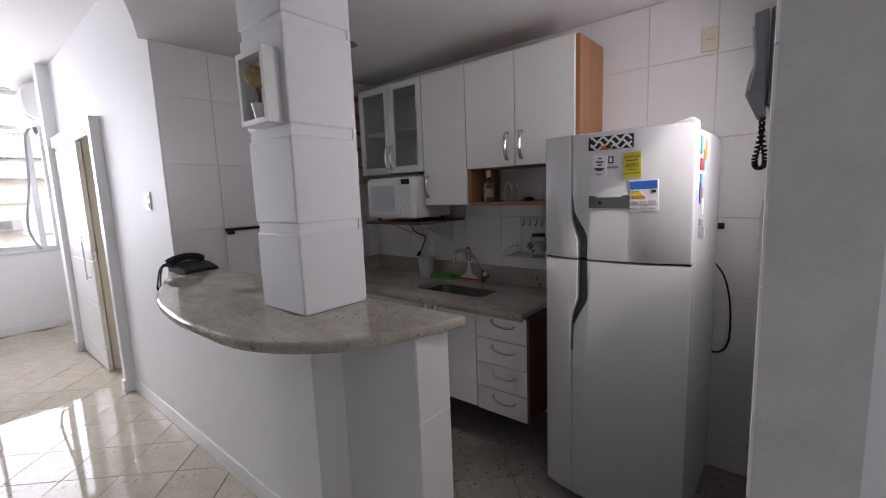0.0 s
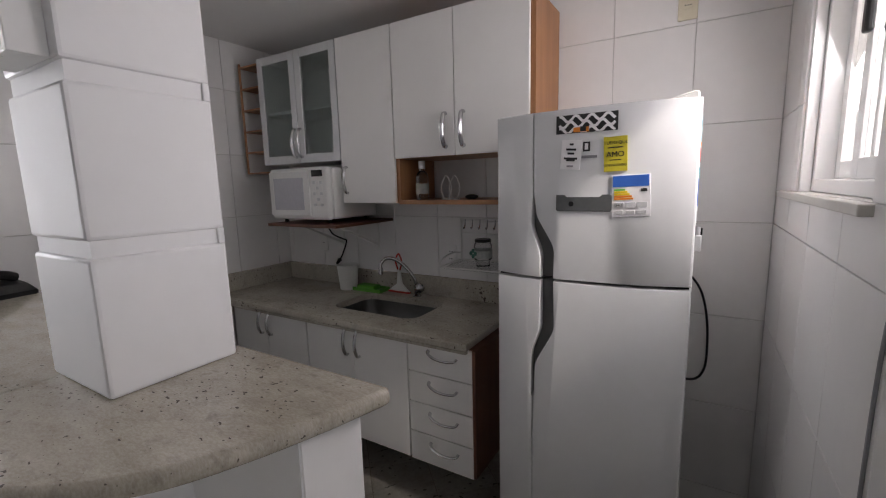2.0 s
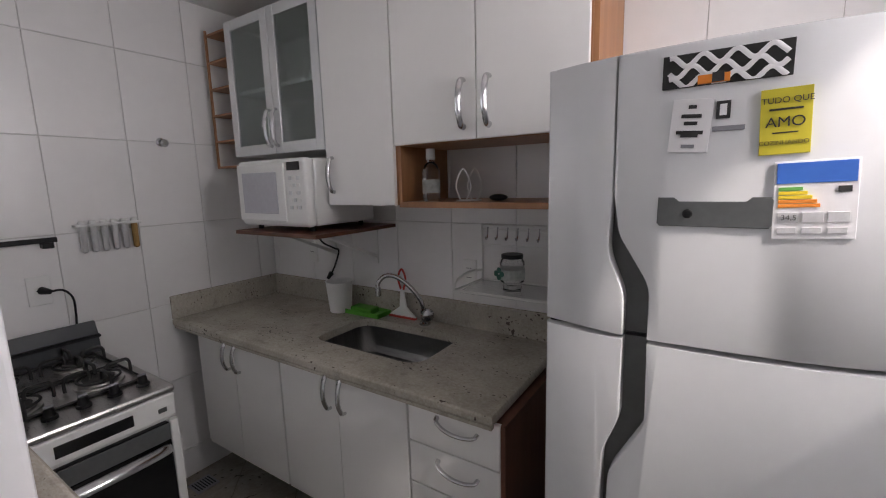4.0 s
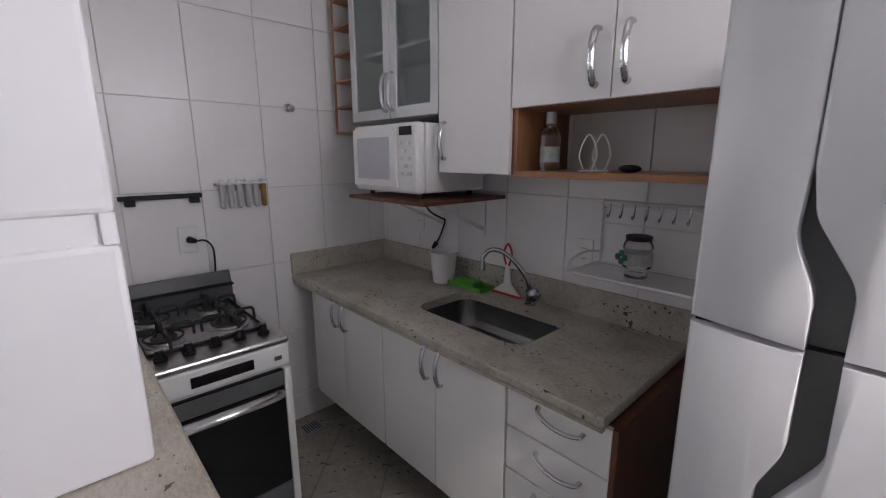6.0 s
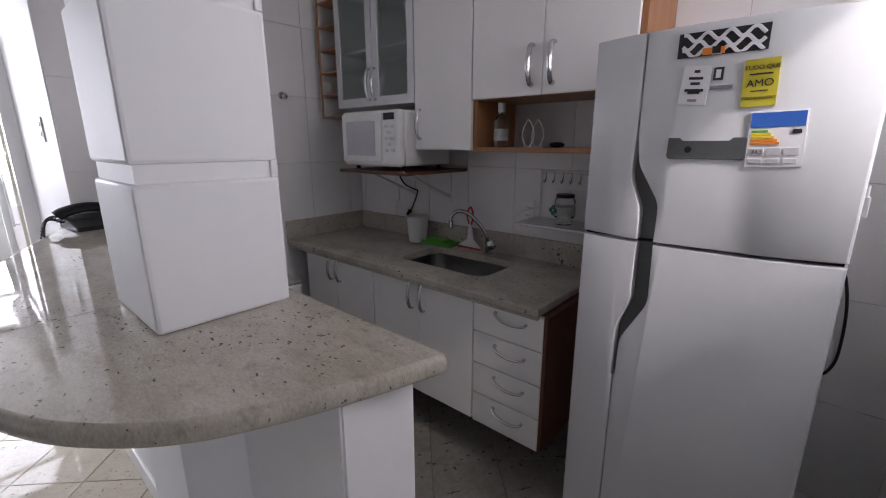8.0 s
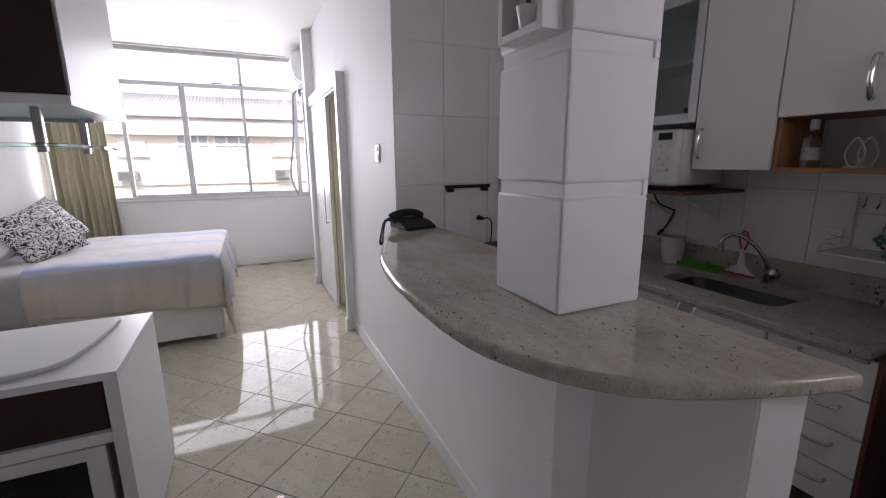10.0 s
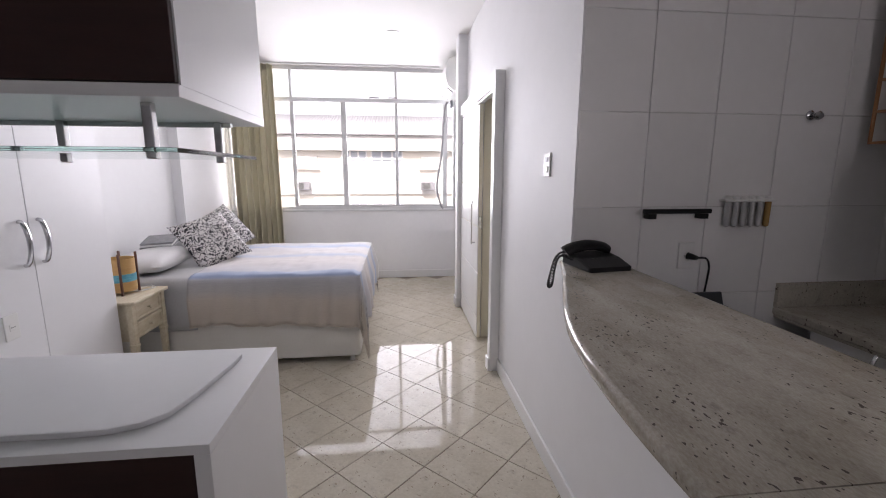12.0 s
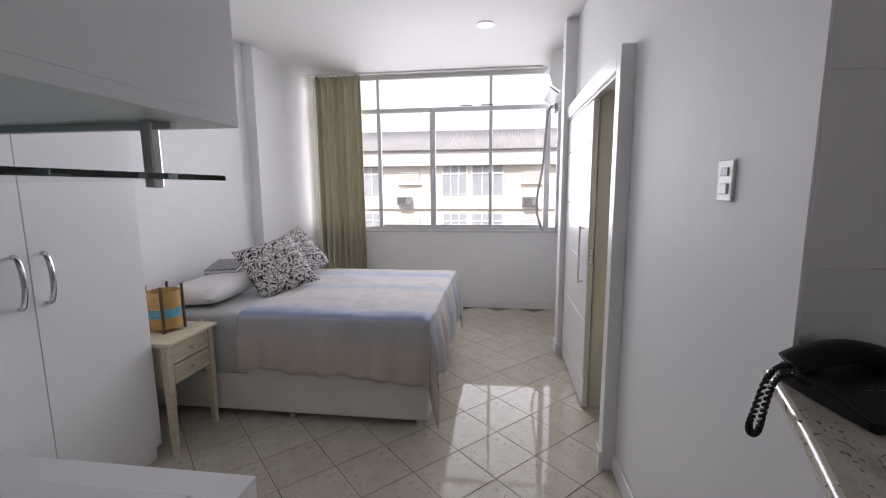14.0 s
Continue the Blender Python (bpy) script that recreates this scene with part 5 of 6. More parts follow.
part("pipe", tube([(-6.80, 1.25, 2.475), (-6.88, 1.27, 2.42), (-6.965, 1.27, 2.40)], 0.02, 8, 5), M_MIDGREY, hs)

# ---- sliding door ----
dj = structure("door_frame", box(-3.955, -3.875, 1.185, Y_DOOR - 0.001, 0, 2.19, 0.003), M_TRIM, "white painted jamb board of the sliding door", "door frame")
part("rail_cover", box(-5.498, -3.956, 1.185, Y_DOOR - 0.001, 2.09, 2.188, 0.003), M_TRIM, dj)
part("lining", box(-3.9555, -3.9515, Y_DOOR, Y_DOOR + 0.128, 0.001, 2.089), surf("cream_paint", (0.74, 0.70, 0.58), (0.79, 0.75, 0.63), 2, 0.4), dj)
part("track", box(-5.49, -3.96, 1.205, 1.245, 2.075, 2.0895), M_ALU, dj)
sd = thing("door_1", (-5.0, 1.21, 0), "white sliding door with horizontal grooved panels, half open", "door", kind="structure")
M_CREAM = bpy.data.materials["cream_paint"]
part("core", box(-5.485, -4.53, 1.212, 1.240, 0.012, 2.07), M_CREAM, sd)
zs = [0.012, 0.2, 0.62, 1.03, 1.40, 1.80, 2.07]
for a, b in zip(zs, zs[1:]):
    part("panel", box(-5.486, -4.529, 1.203, 1.2118, a + 0.004, b - 0.004, 0.003), M_TRIM, sd)
h = part("handle", box(-4.662, -4.648, 1.165, 1.177, 0.86, 1.26, 0.002), M_CHROME, sd, "tall chrome bar handle")
for z in (0.87, 1.238):
    part("standoff", box(-4.66, -4.65, 1.177, 1.2028, z, z + 0.012), M_CHROME, h)
part("lock", box(-4.5298, -4.525, 1.214, 1.236, 1.02, 1.12, 0.001), M_CHROME, sd, "chrome edge lock")
part("bolt", cyl((-4.5248, 1.225, 1.07), (-4.510, 1.225, 1.07), 0.007, seg=10), M_CHROME, sd)
# cream lining, and an added panel close behind the gap to catch room light
part("lining", box(-4.5785, -4.574, Y_DOOR + 0.001, Y_DOOR + 0.128, 0.001, 2.118), M_CREAM, dj)
structure("wall_gap_panel", box(-4.80, -3.70, Y_DOOR + 0.16, Y_DOOR + 0.18, 0, 2.3), M_CREAM, "added cream panel close behind the door gap, catching room light", "wall")

# light switch
sw = thing("light_switch", (-2.965, 1.255, 1.535), "white light switch plate with two rockers", "switch")
part("plate", box(-3.005, -2.925, 1.246, 1.2545, 1.478, 1.592, 0.003), M_WHITEP, sw)
part("dimmer", box(-2.985, -2.945, 1.242, 1.2459, 1.548, 1.572, 0.002), M_MIDGREY, sw)
part("rocker", box(-2.985, -2.945, 1.241, 1.2459, 1.498, 1.528, 0.002), M_WHITEP, sw)

# ---- baseboards ----


def base_board(name, x0, x1, y0, y1):
    structure(name, box(x0, x1, y0, y1, 0, 0.105, 0.005), M_TRIM, "white painted baseboard along the wall", "baseboard")


base_board("baseboard_1", -3.874, -1.331, Y_DOOR - 0.014, Y_DOOR - 0.0005)
base_board("baseboard_2", X_WIN + 0.0005, X_WIN + 0.015, -1.74, 1.33)
base_board("baseboard_3", -5.664, -5.496, 1.146, 1.1595)
base_board("baseboard_4", X_WIN + 0.016, -5.70, Y_LEFT + 0.0005, Y_LEFT + 0.014)
base_board("baseboard_5", -5.68, -3.695, -1.8495, -1.836)
base_board("baseboard_6", -3.96, -3.872, 1.171, 1.1845)
base_board("baseboard_7", -5.4955, -5.4825, 1.16, 1.2)

# ---- ceiling light ----
dl = thing("downlight", (-5.53, 0.49, Z_ROOM), "recessed round ceiling light, switched on", "ceiling light")
part("rim", lathe([(0.055, 0), (0.075, 0.002), (0.073, 0.007), (0.05, 0.007)], (-5.53, 0.49, Z_ROOM - 0.0075), 28), M_TRIM, dl)
m, nt, p = material("lit_lamp_lens")
p.inputs["Emission Color"].default_value = (0.85, 0.92, 1.0, 1)
p.inputs["Emission Strength"].default_value = 40
part("lens", lathe([(0.049, 0), (0.045, -0.002)], (-5.53, 0.49, Z_ROOM - 0.0035), 24), m, dl)

# ---- bed ----
bd = thing("bed", (-5.0, -0.8, 0), "double bed on a white upholstered base with striped spread", "bed")
BX0, BX1, BY0, BY1 = -5.74, -4.145, -1.76, 0.195
M_LEATHER = surf("white_leatherette", (0.66, 0.64, 0.59), (0.72, 0.70, 0.65), 5, 0.45, bumps=0.3, bscale=160)
part("base", box(BX0, BX1, BY0, BY1, 0.05, 0.36, 0.02, 3), M_LEATHER, bd, "white leatherette bed base")
part("mattress", box(BX0, BX1, BY0, BY1, 0.361, 0.706, 0.04, 3), surf("mattress_cloth", (0.7, 0.7, 0.68), (0.75, 0.75, 0.73), 4, 0.9), bd)
for x in (BX0 + 0.1, -4.95, BX1 - 0.06):
    for y in (BY0 + 0.12, -0.75, BY1 - 0.07):
        part("foot", cyl((x, y, 0), (x, y, 0.052), 0.02, 0.016, 12), M_TRIM, bd)


def woven(name):
    """Striped bedspread: beige-grey hems, pale middle, blue bands across its edges."""
    m, nt, p = material(name)
    tc = nt.nodes.new("ShaderNodeTexCoord")
    sx = nt.nodes.new("ShaderNodeSeparateXYZ")
    nt.links.new(tc.outputs["UV"], sx.inputs[0])
    stops = [(0.0, (0.50, 0.43, 0.355)), (0.085, (0.50, 0.435, 0.365)), (0.115, (0.41, 0.39, 0.375)), (0.165, (0.39, 0.395, 0.42)), (0.18, (0.19, 0.26, 0.42)), (0.215, (0.25, 0.33, 0.49)), (0.235, (0.46, 0.46, 0.50)), (0.35, (0.56, 0.52, 0.51)), (0.46, (0.56, 0.52, 0.50)), (0.50, (0.38, 0.43, 0.54)), (0.55, (0.55, 0.52, 0.51)), (0.68, (0.52, 0.50, 0.51)), (0.71, (0.31, 0.39, 0.55)), (0.78, (0.50, 0.49, 0.50)), (1.0, (0.46, 0.41, 0.36))]
    r = nt.nodes.new("ShaderNodeValToRGB")
    e = r.color_ramp.elements
    while len(e) < len(stops):
        e.new(0.5)
    for el, (q, c) in zip(e, stops):
        el.position, el.color = q, (*c, 1)
    nt.links.new(sx.outputs["X"], r.inputs[0])
    v = coords(nt)
    w = noise_tex(nt, v, 160, 2)
    fine = noise_tex(nt, coords(nt, (40, 1, 40)), 6, 3)
    col = mix(nt, 0.12, r.outputs[0], ramp(nt, fine, [(0.3, (0.35, 0.35, 0.38)), (0.7, (0.75, 0.73, 0.70))]))
    nt.links.new(col, p.inputs["Base Color"])
    p.inputs["Roughness"].default_value = 0.85
    p.inputs["Sheen Weight"].default_value = 0.2
    bump(nt, p, mix(nt, 0.5, w, fine), 0.25, 0.002)
    return m


# the spread: a draped sheet over the top, near side and foot end
bm = bmesh.new()
uv = bm.loops.layers.uv.new("UVMap")
NX, NY = 76, 84
OVER = 0.405


def drape(s, t):
    """s runs from the near hem over the top to the far hem, t from head to foot hem (metres)."""
    W, L = BX1 - BX0, BY1 - (-1.05)
    x = BX1 + 0.012 - (s - OVER)
    y = -1.05 + t
    z = 0.731
    n1 = noise.noise(Vector((x * 3.1, y * 3.1, 0.3))) * 0.012 + noise.noise(Vector((x * 9, y * 6, 1.7))) * 0.006 + 0.010 * max(0, noise.noise(Vector((x * 4, y * 13 + 2 * x, 4.1)))) + 0.008 * abs(noise.noise(Vector((x * 16 + y * 5, y * 7, 2.2))))
    dz1 = dz2 = 0.0
    if s < OVER:
        dz1 = OVER - s
        x = BX1 + 0.014
    elif s > OVER + W + 0.024:
        dz1 = s - OVER - W - 0.024
        x = BX0 - 0.012
    if t > L:
        dz2 = t - L
        y = BY1 + 0.012
    drop = max(dz1, dz2)
    if dz1 > 0 and dz2 > 0:
        # the corner hangs as a loose fold, lower than the hems
        k = min(dz1, dz2)
        drop = max(dz1, dz2) + 0.56 * k
        sgn = 1 if s < OVER else -1
        phi = math.atan2(dz2, dz1)
        bulge = 0.12 * math.hypot(dz1, dz2) * math.sin(2 * phi)
        x += sgn * bulge * math.cos(phi)
        y += bulge * math.sin(phi)
    if drop > 0:
        phi = math.atan2(dz2, dz1)
        along = y * math.cos(phi) + x * math.sin(phi)
        wave = (0.020 + 0.022 * max(0, t - L + 0.6)) * math.sin(12 * along + 0.8) + 0.012 * math.sin(23 * along) + 0.008 * math.sin(41 * along + 6 * drop)
        wave *= 1 - math.sin(2 * phi)
        fall = min(1, drop / 0.2)
        out = abs(wave) * fall + 0.018 * fall
        x += (1 if s < OVER + 0.5 * W else -1) * out * math.cos(phi)
        y += out * math.sin(phi)
        z -= drop - 0.02 * fall
        z += (0.012 * math.sin(3.1 * y + 2 * x) + 0.008 * math.sin(13 * y + 3 * x) - 0.09 * max(0, t - L + 0.30)) * fall
    else:
        edge = min(s - OVER, OVER + W - s, L - t)
        z += n1 * min(1, max(0, edge / 0.1)) - 0.02 * max(0, 1 - edge / 0.05) ** 2
    return Vector((x, y, z))


SL, TL = OVER + (BX1 - BX0) + 0.024 + 0.36, (BY1 + 1.05) + 0.38
vs = []
for i in range(NX + 1):
    s = SL * i / NX
    vs.append([bm.verts.new(drape(s, TL * j / NY)) for j in range(NY + 1)])
hem_line = [v.co.copy() for v in vs[0]] + [row[-1].co.copy() for row in vs[1:]]
for i in range(NX):
    for j in range(NY):
        f = bm.faces.new((vs[i][j], vs[i + 1][j], vs[i + 1][j + 1], vs[i][j + 1]))
        for lp, (a, b) in zip(f.loops, ((i, j), (i + 1, j), (i + 1, j + 1), (i, j + 1))):
            lp[uv].uv = (a / NX, b / NY)
sp = single("bedspread", bm, woven("striped_bedspread"), "grey-beige bedspread with blue stripes draped over the bed", "bedspread", smooth=80)
part("hem", tube(hem_line, 0.004, 5, 1), surf("beige_hem", (0.50, 0.44, 0.37), (0.58, 0.52, 0.44), 60, 0.9), sp, "stitched beige hem")
so = sp.modifiers.new("thick", "SOLIDIFY")
so.thickness = 0.004
# the under sheet at the head end
bm = bmesh.new()
rows = []
for i in range(41):
    s = i / 40
    row = []
    for j in range(21):
        y = -1.745 + 0.73 * j / 20
        if s < 0.16:
            k = (0.16 - s) / 0.16
            p = (BX1 + 0.010 + 0.01 * math.sin(9 * y) * k, y, 0.718 - 0.40 * k)
        else:
            k = (s - 0.16) / 0.84
            p = (BX1 + 0.010 - k * (BX1 - BX0), y, 0.712 + 0.006 * math.sin(8 * k + 5 * y))
        row.append(bm.verts.new(p))
    rows.append(row)
for A, B in zip(rows, rows[1:]):
    for j in range(20):
        bm.faces.new((A[j], B[j], B[j + 1], A[j + 1]))
sh = single("bed_sheet", bm, surf("grey_sheet", (0.42, 0.42, 0.42), (0.50, 0.50, 0.50), 5, 0.9, bumps=0.3, bscale=150), "pale grey sheet over the head end of the bed", "sheet", smooth=80)
so = sh.modifiers.new("thick", "SOLIDIFY")
so.thickness = 0.003


def pillow_mesh(w, h, d, m, pinch=0.12):
    bm = bmesh.new()
    n = 16
    sides = []
    for sgn in (1, -1):
        g = []
        for i in range(n + 1):
            row = []
            for j in range(n + 1):
                u, v = 2 * i / n - 1, 2 * j / n - 1
                k = (1 - u ** 4) * (1 - v ** 4)
                px = u * w / 2 * (1 - pinch * (1 - abs(v) ** 2) * abs(u) ** 3 * 0.6)
                py = v * h / 2 * (1 - pinch * (1 - abs(u) ** 2) * abs(v) ** 3 * 0.6)
                pz = sgn * d / 2 * max(0, k) ** 0.55 * (1 + 0.12 * noise.noise(Vector((u * 2 + w, v * 2, sgn + d))))
                row.append(bm.verts.new((px, py, pz)))
            g.append(row)
        sides.append(g)
        for i in range(n):
            for j in range(n):
                q = (g[i][j], g[i + 1][j], g[i + 1][j + 1], g[i][j + 1])
                bm.faces.new(q if sgn > 0 else q[::-1])
    bmesh.ops.remove_doubles(bm, verts=bm.verts, dist=0.0008)
    bmesh.ops.transform(bm, matrix=m, verts=bm.verts)
    return bm


M_PILLOW = surf("white_pillowcase", (0.70, 0.69, 0.68), (0.76, 0.75, 0.74), 4, 0.9, bumps=0.3, bscale=30)


def scrolled(name):
    """Dark scroll print on off-white cotton."""
    m, nt, p = material(name)
    v = coords(nt)
    warp = nt.nodes.new("ShaderNodeTexNoise")
    warp.inputs["Scale"].default_value = 14
    nt.links.new(v, warp.inputs["Vector"])
    ad = nt.nodes.new("ShaderNodeVectorMath")
    ad.operation = "MULTIPLY_ADD"
    nt.links.new(warp.outputs["Color"], ad.inputs[0])
    ad.inputs[1].default_value = (0.16, 0.16, 0.16)
    nt.links.new(v, ad.inputs[2])
    vo = nt.nodes.new("ShaderNodeTexWave")
    vo.wave_type = "RINGS"
    vo.inputs["Scale"].default_value = 9
    vo.inputs["Distortion"].default_value = 9
    vo.inputs["Detail"].default_value = 2
    vo.inputs["Detail Scale"].default_value = 3.2
    nt.links.new(ad.outputs[0], vo.inputs["Vector"])
    col = ramp(nt, vo.outputs["Fac"], [(0.31, (0.03, 0.028, 0.034)), (0.40, (0.72, 0.70, 0.68))])
    nt.links.new(col, p.inputs["Base Color"])
    p.inputs["Roughness"].default_value = 0.9
    bump(nt, p, noise_tex(nt, v, 200, 2), 0.3, 0.001)
    return m


M_SCROLL = scrolled("scroll_print_cotton")
single("pillow", pillow_mesh(0.66, 0.46, 0.15, Matrix.Translation((-4.53, -1.49, 0.797)) @ Matrix.Rotation(radians(2), 4, "Y") @ Matrix.Rotation(radians(3), 4, "X")), M_PILLOW, "plump white pillow at the head of the bed", "pillow", "pillows on the bed", 80)
single("pillow", pillow_mesh(0.62, 0.42, 0.15, Matrix.Translation((-5.30, -1.50, 0.797)) @ Matrix.Rotation(radians(-5), 4, "Y")), M_PILLOW, "plump white pillow at the head of the bed", "pillow", "pillows on the bed", 80)
single("cushion", pillow_mesh(0.47, 0.47, 0.15, Matrix.Translation((-5.38, -1.24, 0.925)) @ Matrix.Rotation(radians(-34), 4, "Z") @ Matrix.Rotation(radians(-56), 4, "X") @ Matrix.Rotation(radians(22), 4, "Z")), M_SCROLL, "square cushion with dark scroll print leaning back", "cushion", "printed cushions", 80)
single("cushion", pillow_mesh(0.50, 0.50, 0.16, Matrix.Translation((-4.84, -1.15, 0.905)) @ Matrix.Rotation(radians(-46), 4, "Z") @ Matrix.Rotation(radians(-50), 4, "X") @ Matrix.Rotation(radians(16), 4, "Z")), M_SCROLL, "square cushion with dark scroll print in front", "cushion", "printed cushions", 80)
tw = thing("folded_towel", (-4.80, -1.56, 0.822), "folded striped grey towel on the white pillow", "towel")
for k in range(3):
    bm = box(-4.98, -4.66, -1.68, -1.44, 0.874 + 0.018 * k, 0.890 + 0.018 * k, 0.007)
    bmesh.ops.transform(bm, matrix=Matrix.Translation((-4.8, -1.56, 0.882)) @ Matrix.Rotation(radians(6), 4, "Y") @ Matrix.Rotation(radians(12 + 2 * k), 4, "Z") @ Matrix.Translation((4.8, 1.56, -0.882)), verts=bm.verts)
    part("fold", bm, M_PILLOW if k == 1 else surf("grey_towel", (0.22, 0.22, 0.23), (0.32, 0.32, 0.33), 30, 0.95, bumps=0.6), tw)
ns2 = thing("bedside_table", (-5.98, -1.45, 0), "small dark bedside table on the far side of the bed", "bedside table")
part("top", box(-6.16, -5.80, -1.70, -1.22, 0.585, 0.61, 0.004), M_BLACK, ns2)
for x in (-6.14, -5.85):
    for y in (-1.68, -1.27):
        part("leg", box(x, x + 0.03, y, y + 0.03, 0, 0.585), M_BLACK, ns2)

# ---- bedside table ----
M_CREAMW = surf("limed_cream_wood", (0.58, 0.48, 0.32), (0.74, 0.67, 0.53), 9, 0.5, stretch=(1, 5, 5), bumps=0.3, bscale=60)
nt1 = thing("nightstand", (-3.92, -1.44, 0), "cream limed-wood nightstand with two drawers", "nightstand")
NX0, NX1, NY0, NY1 = -4.09, -3.702, -1.70, -1.20
part("top", box(NX0 - 0.02, NX1 + 0.008, NY0, NY1 + 0.022, 0.655, 0.678, 0.006), M_CREAMW, nt1)
bm = box(NX0 + 0.028, NX0 + 0.04, NY0, NY1 - 0.03, 0.40, 0.654)
box(NX1 - 0.04, NX1 - 0.028, NY0, NY1 - 0.03, 0.40, 0.654, bm=bm)
box(NX0 + 0.04, NX1 - 0.04, NY0, NY0 + 0.012, 0.40, 0.654, bm=bm)
box(NX0 + 0.04, NX1 - 0.04, NY0 + 0.013, NY1 - 0.04, 0.40, 0.412, bm=bm)
part("case", bm, M_CREAMW, nt1)
for x0 in (NX0, NX1 - 0.04):
    for y0 in (NY0, NY1 - 0.04):
        bm = box(x0, x0 + 0.04, y0, y0 + 0.04, 0.385, 0.654, 0.003)
        box(x0 - 0.003, x0 + 0.043, y0 - 0.003, y0 + 0.043, 0.365, 0.385, 0.004, bm=bm)
        lg = bmesh.new()
        bmesh.ops.create_cone(lg, cap_ends=True, segments=4, radius1=0.019, radius2=0.0275, depth=0.365)
        bmesh.ops.transform(lg, matrix=Matrix.Translation((x0 + 0.02, y0 + 0.02, 0.1825)) @ Matrix.Rotation(radians(45), 4, "Z"), verts=lg.verts)
        join(lg, bm)
        part("leg", bm, M_CREAMW, nt1)
for z0, z1 in ((0.535, 0.645), (0.415, 0.525)):
    d = part("drawer", box(NX0 + 0.045, NX1 - 0.045, NY1 - 0.03, NY1 - 0.012, z0, z1, 0.002), M_CREAMW, nt1)
    bm = box(NX0 + 0.047, NX1 - 0.047, NY1 - 0.012, NY1 - 0.004, z0 + 0.002, z0 + 0.02, 0.003)
    box(NX0 + 0.047, NX1 - 0.047, NY1 - 0.012, NY1 - 0.004, z1 - 0.02, z1 - 0.002, 0.003, bm=bm)
    box(NX0 + 0.047, NX0 + 0.067, NY1 - 0.012, NY1 - 0.0042, z0 + 0.018, z1 - 0.018, 0.003, bm=bm)
    box(NX1 - 0.067, NX1 - 0.047, NY1 - 0.012, NY1 - 0.0042, z0 + 0.018, z1 - 0.018, 0.003, bm=bm)
    part("moulding", bm, M_CREAMW, d)
    part("knob", lathe([(0.007, 0), (0.006, 0.01), (0.012, 0.018), (0.010, 0.026)], ((NX0 + NX1) / 2, NY1 - 0.012, (z0 + z1) / 2), 14, axis=(0, 1, 0)), M_CREAMW, d)
# table lamp
lm = thing("table_lamp", (-3.93, -1.38, 0.678), "round wooden lamp with a painted blue wave band", "table lamp")
M_VENEER = surf("thin_veneer", (0.50, 0.29, 0.10), (0.62, 0.38, 0.15), 4, 0.5, stretch=(1, 1, 8), bumps=0.1)
M_WAVE = surf("blue_wave_paint", (0.05, 0.28, 0.40), (0.16, 0.48, 0.58), 26, 0.5, stretch=(1, 1, 3))
LP = (-3.93, -1.38, 0.678)
part("shade", lathe([(0.088, 0.035), (0.088, 0.245), (0.0865, 0.245), (0.0865, 0.035)], LP, 36), M_VENEER, lm)
part("wave_band", lathe([(0.0884, 0.09), (0.0890, 0.091), (0.0890, 0.142), (0.0884, 0.143)], LP, 36), M_WAVE, lm, "painted blue wave band")
for a in (30, 120, 210, 300):
    c, s = math.cos(radians(a)), math.sin(radians(a))
    part("stick", box(LP[0] + 0.094 * c - 0.006, LP[0] + 0.094 * c + 0.006, LP[1] + 0.094 * s - 0.006, LP[1] + 0.094 * s + 0.006, 0.6785, 0.960, 0.001), M_WOODD, lm)
part("disc", cyl((LP[0], LP[1], 0.700), (LP[0], LP[1], 0.712), 0.085, seg=28), M_VENEER, lm)
part("socket", cyl((LP[0], LP[1], 0.712), (LP[0], LP[1], 0.77), 0.02, seg=14), M_WHITEP, lm)
part("flex", tube([(-3.95, -1.36, 0.683), (-3.97, -1.27, 0.683), (-4.04, -1.25, 0.683), (-4.09, -1.29, 0.683), (-4.05, -1.33, 0.683), (-3.99, -1.28, 0.684), (-4.06, -1.24, 0.683), (-4.12, -1.30, 0.683)], 0.003, 6, 6), M_TRIM, lm)

# ---- wardrobe ----
wr = thing("wardrobe", (-3.2, -1.55, 0), "built-in gloss white wardrobe with bow handles", "wardrobe")
WF = -1.275
part("body", box(-3.690, -2.605, -1.848, WF - 0.0195, 0.08, 2.62), M_LAMG, wr)
part("plinth", box(-3.680, -2.605, -1.848, WF - 0.03, 0.0, 0.0795), M_LAMG, wr)
for x0, x1, hx in ((-3.689, -3.140, -3.190), (-3.136, -2.612, -3.080)):
    d = part("door", box(x0, x1, WF - 0.019, WF, 0.085, 2.20, 0.002), M_LAMG, wr)
    bow_handle((hx, WF, 1.265), (hx, WF, 1.05), (0, 0.036, 0), d, 0.007)
    part("top_door", box(x0, x1, WF - 0.019, WF, 2.204, 2.618, 0.002), M_LAMG, wr)
pb = plate((-2.95, WF + 0.0005, 0.79), (0, 1, 0), 0.075, 0.12, M_WHITEP, "white socket plate on the furniture panel", 1)

# ---- desk unit ----
dk = thing("desk_unit", (-2.27, -0.6, 0), "white laminate counter unit with dark wenge drawer fronts", "desk")
DX0, DX1 = -2.60, -1.955
part("top", box(DX0, DX1, -1.845, 0.003, 0.758, 0.787, 0.002), M_LAMG, dk)
part("end_panel", box(DX0, DX1, -0.040, 0.003, 0.0, 0.7575, 0.002), M_LAMG, dk)
part("back_panel", box(DX0, DX0 + 0.018, -1.845, -0.0405, 0.0, 0.7575), M_LAMG, dk)
part("bottom", box(DX0 + 0.019, DX1 - 0.01, -1.845, -0.0405, 0.06, 0.08), M_LAMG, dk)
